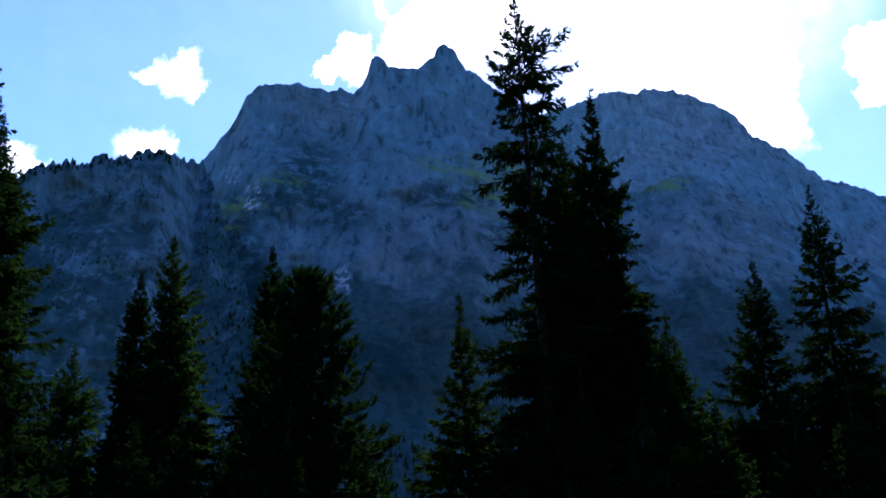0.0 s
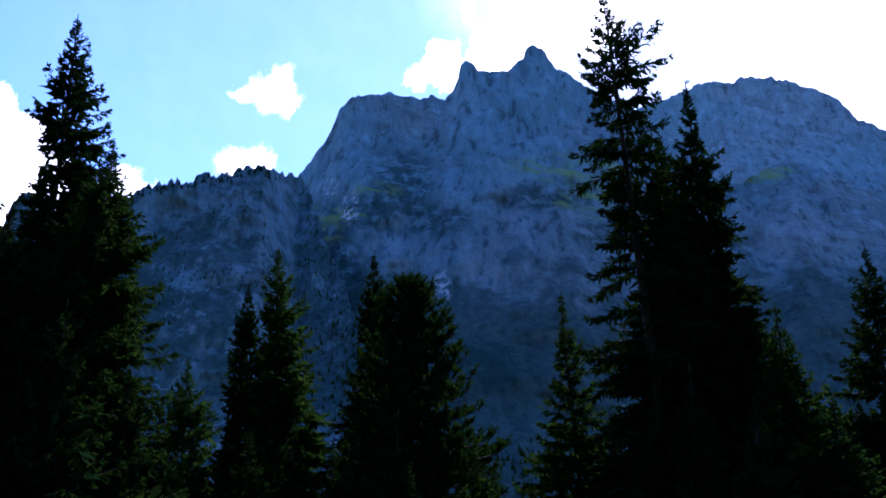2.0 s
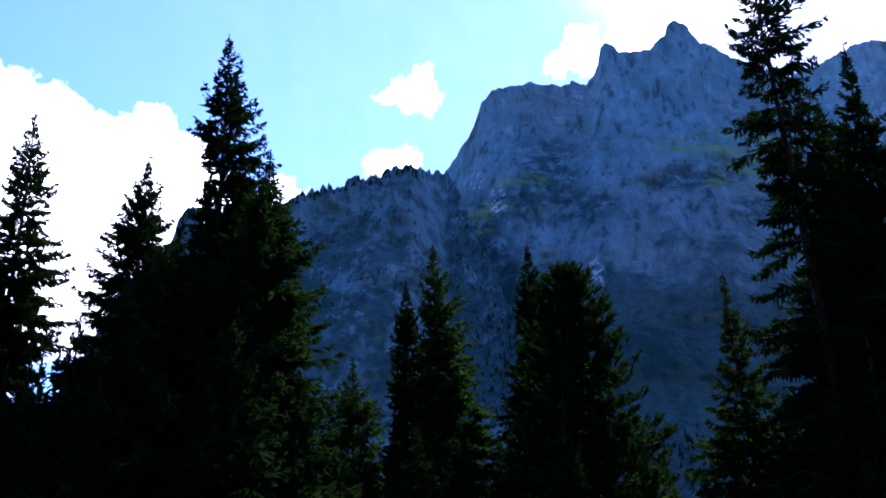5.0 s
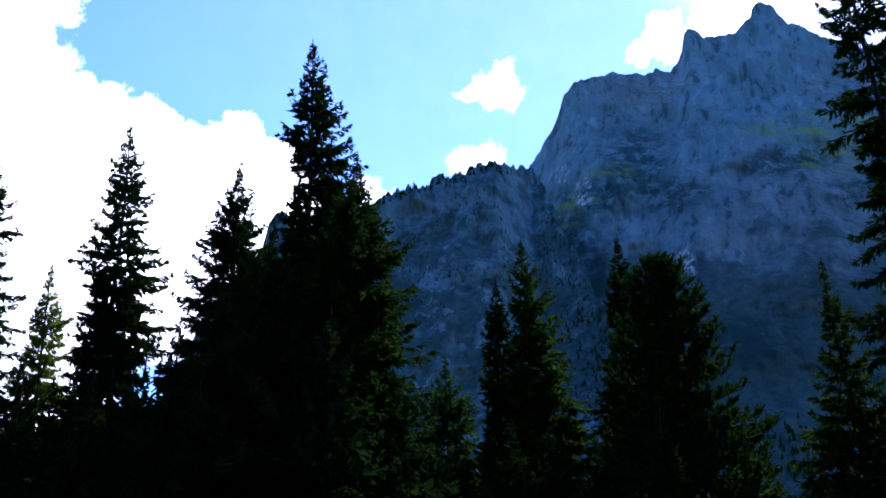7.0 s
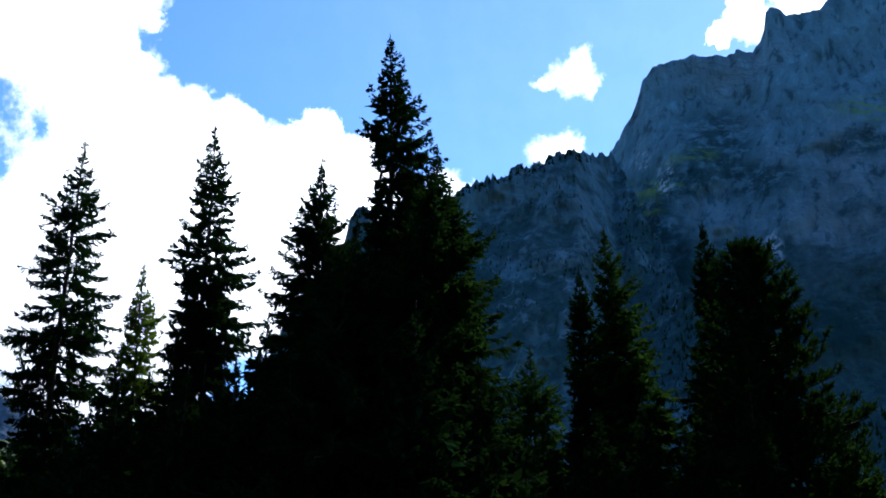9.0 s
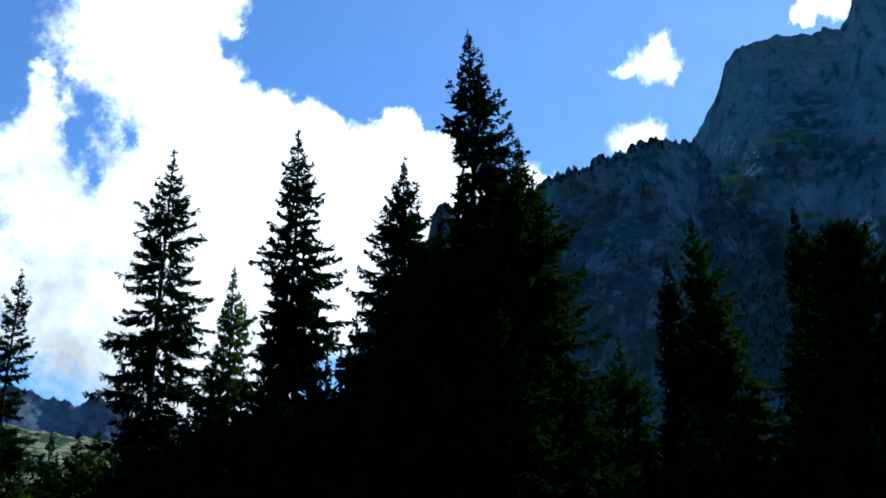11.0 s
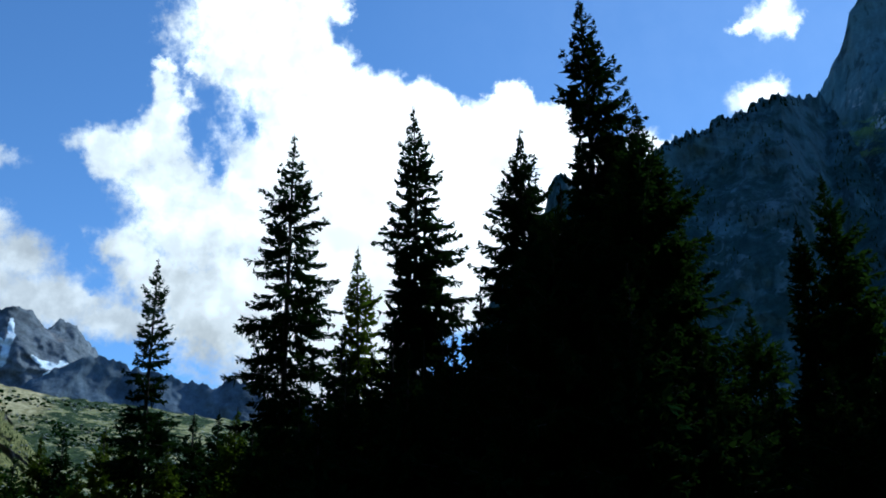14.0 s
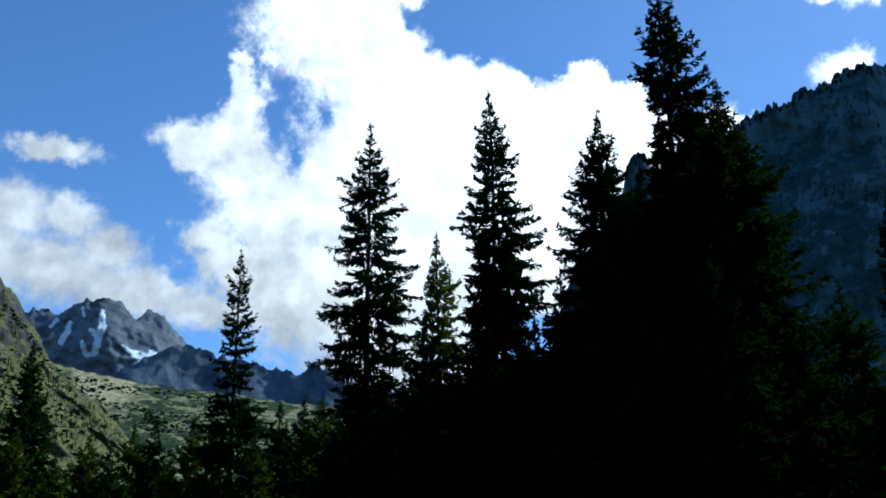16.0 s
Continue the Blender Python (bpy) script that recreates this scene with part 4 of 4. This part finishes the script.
spruce(-30.15, 22, 15.9, "tall narrow spruce with a dense spire", 22,
       [(4, 1.6), (8, 1.2), (10.5, 0.7), (11.3, 0.5), (11.9, 0.12), (12.2, 0.5), (12.7, 0.42), (13.3, 0.77), (13.8, 0.74), (14.3, 0.48), (15.0, 0.3), (15.5, 0.2)],
       [(4, 2.4), (8, 1.9), (10.5, 1.9), (11.6, 1.6), (12.0, 1.45), (12.4, 1.4), (12.9, 1.1), (13.7, 1.05), (14.4, 0.62), (15.1, 0.48), (15.6, 0.28)], lean=0.55, full=1.1, core=0.8, gap=0.29, single=True, bare=(11.7, 12.3), droop=0.9)
spruce(-28.4, 22.5, 12.8, "dense spruce between two taller ones", 33, [(4, 2.0), (8, 1.5), (11, 0.6)], [(4, 2.6), (8, 1.8), (11, 0.7)], core=2.0, full=0.8, gap=0.28)
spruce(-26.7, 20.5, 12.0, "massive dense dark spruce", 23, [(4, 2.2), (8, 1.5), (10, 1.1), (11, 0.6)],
       [(4, 2.4), (5.2, 2.05), (7.1, 1.8), (8.2, 1.68), (8.8, 1.25), (9.4, 1.2), (9.9, 1.0), (10.6, 0.82), (11.3, 0.42)], core=1.8, gap=0.26, full=1.1, mat=NEEDLES_SIDE_TINT, droop=0.8)
spruce(-33.9, 24, 13.25, "grey-green spruce with a thin top", 24,
       [(5, 2.1), (7.5, 1.7), (8.2, 1.5), (8.8, 1.3), (9.5, 1.45), (9.8, 1.2), (10.5, 1.35), (11.1, 0.95), (11.3, 1.15), (11.5, 0.85), (12.3, 0.48)],
       [(5, 2.2), (10, 1.7), (11, 1.25), (11.5, 1.0), (11.9, 0.6), (12.4, 0.5)], lean=0.15, gap=0.29, full=1.3, core=0.9, single=True, ragged=0.35, droop=0.9, sweep=1.2)
spruce(-31.7, 19.5, 9.75, "dense black-green spruce among taller ones", 25, [(4, 2.7), (6.9, 1.85), (7.3, 1.6), (8.3, 1.1), (9.3, 0.5)], [(4, 2.4), (7, 1.8), (9, 0.9)], core=2.2, gap=0.25, ragged=0.12)
spruce(-41.05, 25, 14.45, "dark spruce standing free against the sky", 26,
       [(4, 1.4), (6.5, 1.0), (8.0, 0.75), (8.9, 0.6), (9.8, 0.62), (10.5, 1.0), (11.1, 0.8), (11.6, 0.9), (12.0, 0.5), (12.9, 0.56), (13.8, 0.3)],
       [(4, 2.0), (6.4, 1.7), (7.2, 1.4), (7.9, 1.6), (8.4, 1.8), (9.0, 1.74), (9.9, 1.75), (10.6, 1.35), (11.1, 0.7), (11.9, 0.82), (12.5, 0.8), (13.2, 0.6), (13.8, 0.25)], lean=0.45, core=0.7, gap=0.3, full=1.2, single=True, ragged=0.3)
spruce(-43.9, 28, 11.35, "thin young green spruce between two tall ones", 27, [(4, 1.6), (8.0, 0.8), (9.0, 0.45), (9.7, 0.38), (10.3, 0.25), (11.0, 0.14)], [(4, 1.6), (7.5, 1.1), (9.0, 0.8), (9.9, 0.68), (10.4, 0.42), (10.8, 0.2)], lean=0.2, gap=0.3, core=0.8, mat=NEEDLES_SUN_TINT)
spruce(-48.3, 26, 13.9, "open spruce with long level limbs", 28,
       [(4, 1.4), (6.1, 1.0), (6.6, 1.1), (7.1, 1.38), (7.5, 1.2), (7.9, 1.0), (8.3, 1.42), (8.9, 0.9), (9.6, 0.95), (10.1, 1.16), (10.9, 0.76), (11.6, 0.91), (11.9, 0.86), (12.4, 0.7), (12.8, 0.55), (13.4, 0.26)],
       [(4, 1.4), (6.4, 1.4), (7.3, 1.52), (8.4, 1.58), (9.2, 1.6), (9.6, 1.5), (10.4, 1.0), (11.0, 1.15), (11.6, 0.75), (12.1, 0.82), (12.6, 0.68), (13.3, 0.34)], lean=0.2, core=0.35, gap=0.36, full=1.15, single=True, ragged=0.3)
spruce(-55.6, 31, 11.5, "lone thin spruce with short limbs", 29, [(4, 1.4), (6.6, 0.85), (7.5, 0.7), (8.1, 0.62), (9.1, 0.48), (9.6, 0.45), (10.3, 0.62), (10.8, 0.36)],
       [(4, 1.9), (6.3, 1.4), (6.9, 0.8), (7.5, 0.9), (8.4, 0.75), (9.3, 0.72), (9.9, 0.44), (10.6, 0.42), (11.0, 0.26)], lean=0.15, core=0.4, gap=0.37, single=True, ragged=0.35)
spruce(-66.2, 36, 9.1, "dark green spruce at the edge of the wood", 30, [(3, 1.2), (4.3, 0.95), (5.7, 0.8), (7.2, 0.6), (8.4, 0.32)], [(3, 1.9), (4.4, 1.5), (5.8, 1.14), (7.3, 0.7), (8.4, 0.36)], lean=0.3, core=1.4, coarse=1.3, gap=0.3, mat=NEEDLES_LIGHT, thin_below=2.0)

# younger trees that fill the wood's lower storey: four kinds, set out by azimuth, tip elevation and distance
UNDERWOOD = "trees of the lower storey"


def young_spruce(height, half, label, seed, full=0.45, **more):
    side = [(0.6, half), (0.35 * height, 0.8 * half), (0.65 * height, 0.48 * half), (0.88 * height, 0.2 * half)]
    return conifer("young_spruce_tree", height, side, side, label, seed, gap=0.34, full=full, core=2.4, coarse=1.4, thin_below=2.6, **more)


young = [young_spruce(7.5, 2.2, "dark young spruce in the lower storey", 41),
         young_spruce(7.0, 1.7, "dark narrow young spruce in the lower storey", 42),
         young_spruce(6.0, 1.8, "light green young spruce at the wood's edge", 43, full=0.8, mat=NEEDLES_LIGHT),
         # its side light comes from the needle colour
         young_spruce(7.0, 2.0, "olive green young spruce at the wood's edge, side light painted into its needles", 44, full=0.8, mat=NEEDLES_SUN_TINT)]
heights = (7.5, 7.0, 6.0, 7.0)
WOOD_FLOOR = ((-46.0, 11.0, 25, 0), (-43.0, 13.2, 24, 1), (-40.0, 13.8, 22, 0), (-37.8, 12.5, 21, 1), (-35.2, 13.5, 18, 0), (-30.0, 14.0, 18, 1), (-24.2, 14.5, 19, 0),
              (-20.2, 11.0, 25, 0), (-14.8, 12.2, 24, 1), (-12.4, 10.5, 22, 0), (-4.4, 11.2, 21, 2), (-1.2, 9.0, 22, 2), (3.4, 12.5, 22, 1), (8.0, 15.0, 19, 0), (11.5, 13.0, 18, 1),
              (15.6, 12.8, 20, 0), (19.8, 13.0, 22, 1), (22.8, 13.5, 22, 0), (25.6, 16.2, 24, 1), (28.2, 15.0, 24, 0),
              (-49.6, 9.2, 24, 0), (-47.2, 10.4, 23, 1), (-44.9, 14.2, 23, 0), (-42.0, 14.6, 22, 1), (-41.2, 13.6, 20, 0), (-38.9, 15.0, 21, 0), (-37.2, 14.6, 19, 1), (-46.2, 10.6, 20, 0), (-36.6, 17.0, 22, 0), (-38.4, 14.5, 20, 1), (-34.4, 18.5, 20, 1), (-44.6, 12.6, 22, 0), (-28.2, 18.0, 18, 0), (-22.4, 13.0, 22, 1), (-9.0, 13.0, 20, 0), (6.2, 14.0, 19, 0), (-17.2, 11.5, 23, 0))
VALLEY_EDGE = ((-52.8, 9.4, 33, 1), (-54.2, 7.6, 30, 3), (-56.3, 8.4, 33, 3), (-48.8, 10.8, 30, 1), (-50.6, 9.8, 34, 3), (-51.5, 9.6, 36, 0), (-57.4, 8.4, 38, 3), (-59.5, 8.2, 40, 1), (-60.4, 7.9, 41, 3),
               (-62.9, 7.3, 40, 3), (-61.7, 6.6, 36, 2), (-64.4, 6.0, 34, 3), (-68.0, 9.0, 38, 3), (-71, 8, 36, 1), (-58.6, 6.2, 33, 3), (-66.6, 7.4, 33, 3))
used = set()
for site, (a, e, d, k) in enumerate(WOOD_FLOOR + VALLEY_EDGE):
    x, y = d * sin(radians(a)), d * cos(radians(a))
    floor = float(ground_height(np.array([x]), np.array([y]))[0]) - 0.05
    size = (stature(e, d) - floor) / heights[k]
    broad = size ** 0.8 * (1.2 if d >= 30 else 1.0)
    m = pose(x, y, floor, 0, 0, 137.5 * site) @ Matrix.Diagonal((broad, broad, size, 1))
    if k in used:
        tree = copy_thing(young[k], Matrix.Identity(4))
    else:
        tree = young[k]
        used.add(k)
    tree.matrix_basis = m
    tagged(tree, group=UNDERWOOD)


# ---------------------------------------------------------------- far woods
def far_woods(name, label, spots, seed, mat=None):
    """Small conifers on the slopes, each a jagged stack of skirts, too many and too far to count."""
    rng = np.random.default_rng(seed)
    sides, tiers = 6, 3
    vs, fs, count = [], [], 0
    for x, y, z, h in spots:
        r = h * rng.uniform(0.2, 0.3)
        for k in range(tiers):
            lo, hi = z + h * (0.02 + 0.27 * k), z + h * (0.5 + 0.25 * k)
            t = np.arange(sides) * 2 * pi / sides + rng.uniform(0, 6)
            rr = r * (1 - 0.28 * k) * rng.uniform(0.65, 1.25, sides)
            ring = np.stack([x + rr * np.cos(t), y + rr * np.sin(t), lo + rng.uniform(-0.08, 0.08, sides) * h], 1)
            vs.append(np.concatenate([ring, [[x, y, hi]]]))
            i = np.arange(sides)
            fs.append(np.stack([count + i, count + (i + 1) % sides, np.full(sides, count + sides)], 1))
            count += sides + 1
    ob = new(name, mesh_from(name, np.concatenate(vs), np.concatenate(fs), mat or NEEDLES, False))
    tagged(ob, label, "trees", kind="stuff")


def slope_spots(hill, number, s_lo, s_hi, a_lo, a_hi, h_lo, h_hi, seed):
    rng = np.random.default_rng(seed)
    a, s, R, Z = hill
    spots = []
    patch = lambda p: fractal(p / 70.0, 77, 4)
    while len(spots) < number:
        i = rng.integers(0, len(a))
        j = int(rng.uniform(s_lo, s_hi) * (len(s) - 1))
        if not a_lo < a[i] < a_hi:
            continue
        p = np.array([R[i, j] * sin(radians(a[i])), R[i, j] * cos(radians(a[i])), Z[i, j]])
        if patch(p[None])[0] < -0.05 and s_hi < 0.99:
            continue
        spots.append((*(p - np.array([0, 0, 0.6])), rng.uniform(h_lo, h_hi)))
    return spots


far_woods("crest_woods", "small dark conifers along the ridge line", slope_spots(RIDGE, 150, 0.985, 1.0, -26, -16.5, 2, 5.5, 5), 6)
far_woods("edge_woods", "small dark conifers on the ridge's steep end", slope_spots(RIDGE, 60, 0.985, 1.0, -39, -29.5, 2, 5, 15), 16)
far_woods("slope_woods", "dark scattered conifers and dwarf pine on the shaded slope", slope_spots(RIDGE, 1800, 0.05, 0.97, -38, -11, 1.5, 4.0, 7), 8, NEEDLES_LIGHT)
far_woods("gully_woods", "small dark conifers along the edge of the gully", slope_spots(RIDGE, 240, 0.7, 1.0, -15.0, -9.5, 2.0, 4.5, 35), 36, NEEDLES_LIGHT)
far_woods("spur_woods", "dark dwarf conifers on the grassy spur", slope_spots(SPUR, 2200, 0.4, 0.97, -76, -59, 2.5, 7, 25), 26, NEEDLES_LIGHT)
far_woods("foot_woods", "dark forest at the foot of the rock wall", slope_spots(MAIN, 600, 0.2, 0.36, -14, 26, 3, 6, 9), 10, NEEDLES_LIGHT)


def scatter(hill, number, s_lo, s_hi, a_lo, a_hi, seed, threshold):
    """Places on a slope, in patches."""
    rng = np.random.default_rng(seed)
    a, s, R, Z = hill
    ok = np.flatnonzero((a > a_lo) & (a < a_hi))
    i = rng.choice(ok, number * 4)
    j = (rng.uniform(s_lo, s_hi, number * 4) * (len(s) - 1)).astype(int)
    p = np.stack([R[i, j] * np.sin(np.radians(a[i])), R[i, j] * np.cos(np.radians(a[i])), Z[i, j]], 1)
    p[:, :2] += rng.normal(size=(len(p), 2)) * 3
    return p[fractal(p * np.array([1, 1, 2.2]) / 90.0, 123, 5) > threshold][:number], rng


def mounds(name, number, size_lo, size_hi, flat, mat, label, category, seed, s_lo, s_hi, threshold, a_lo=-72, a_hi=-42, hill=VALLEY):
    """Low uneven lumps on the valley floor: dwarf pine or boulders."""
    spots, rng = scatter(hill, number, s_lo, s_hi, a_lo, a_hi, seed, threshold)
    ball = bmesh.new()
    bmesh.ops.create_icosphere(ball, subdivisions=1, radius=1.0)
    unit = np.array([v.co[:] for v in ball.verts])
    tri = np.array([[v.index for v in f.verts] for f in ball.faces])
    ball.free()
    n, k = len(spots), len(unit)
    size = rng.uniform(size_lo, size_hi, n) ** 1.0
    v = unit[None] * rng.uniform(0.65, 1.3, (n, k, 1)) * size[:, None, None]
    v *= np.stack([rng.uniform(0.8, 1.5, n), rng.uniform(0.8, 1.5, n), np.full(n, flat)], 1)[:, None]
    v = v + spots[:, None]
    f = tri[None] + (np.arange(n) * k)[:, None, None]
    tagged(new(name, mesh_from(name, v.reshape(-1, 3), f.reshape(-1, 3), mat, False)), label, category, kind="stuff")


def boulder_material():
    m, n, s, co = material("pale granite boulders", 0.9)
    c = n.mix(n.ramp(n.noise(co, 0.9, 5.0, 0.65).outputs[0], 0.35, 0.65), (0.18, 0.175, 0.165), (0.36, 0.35, 0.33))
    n.feed(s.inputs["Base Color"], c)
    return m


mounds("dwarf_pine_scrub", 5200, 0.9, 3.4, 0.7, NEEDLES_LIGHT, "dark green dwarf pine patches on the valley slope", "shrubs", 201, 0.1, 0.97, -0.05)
BOULDERS = boulder_material()
mounds("boulder_field", 2200, 0.5, 2.2, 0.7, BOULDERS, "pale granite boulders strewn over the valley slope", "boulders", 202, 0.1, 0.99, -0.25)
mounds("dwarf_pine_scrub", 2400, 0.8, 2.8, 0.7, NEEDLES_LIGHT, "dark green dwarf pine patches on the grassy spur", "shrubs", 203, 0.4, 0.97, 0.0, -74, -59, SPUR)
mounds("boulder_field", 1200, 0.6, 2.0, 0.8, BOULDERS, "pale granite boulders strewn over the grassy spur", "boulders", 204, 0.4, 0.98, -0.3, -74, -59, SPUR)


def block_skylight_behind():
    """An unseen wood, added behind the camera to block skylight from the tree fronts."""
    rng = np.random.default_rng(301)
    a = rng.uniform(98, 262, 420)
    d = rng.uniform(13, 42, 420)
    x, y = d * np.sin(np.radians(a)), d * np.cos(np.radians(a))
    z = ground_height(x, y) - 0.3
    far_woods("skylight_blocking_wood", "unseen dark dense spruce wood, added behind the camera to block skylight", list(zip(x, y, z, rng.uniform(11, 18, 420))), 302)


block_skylight_behind()
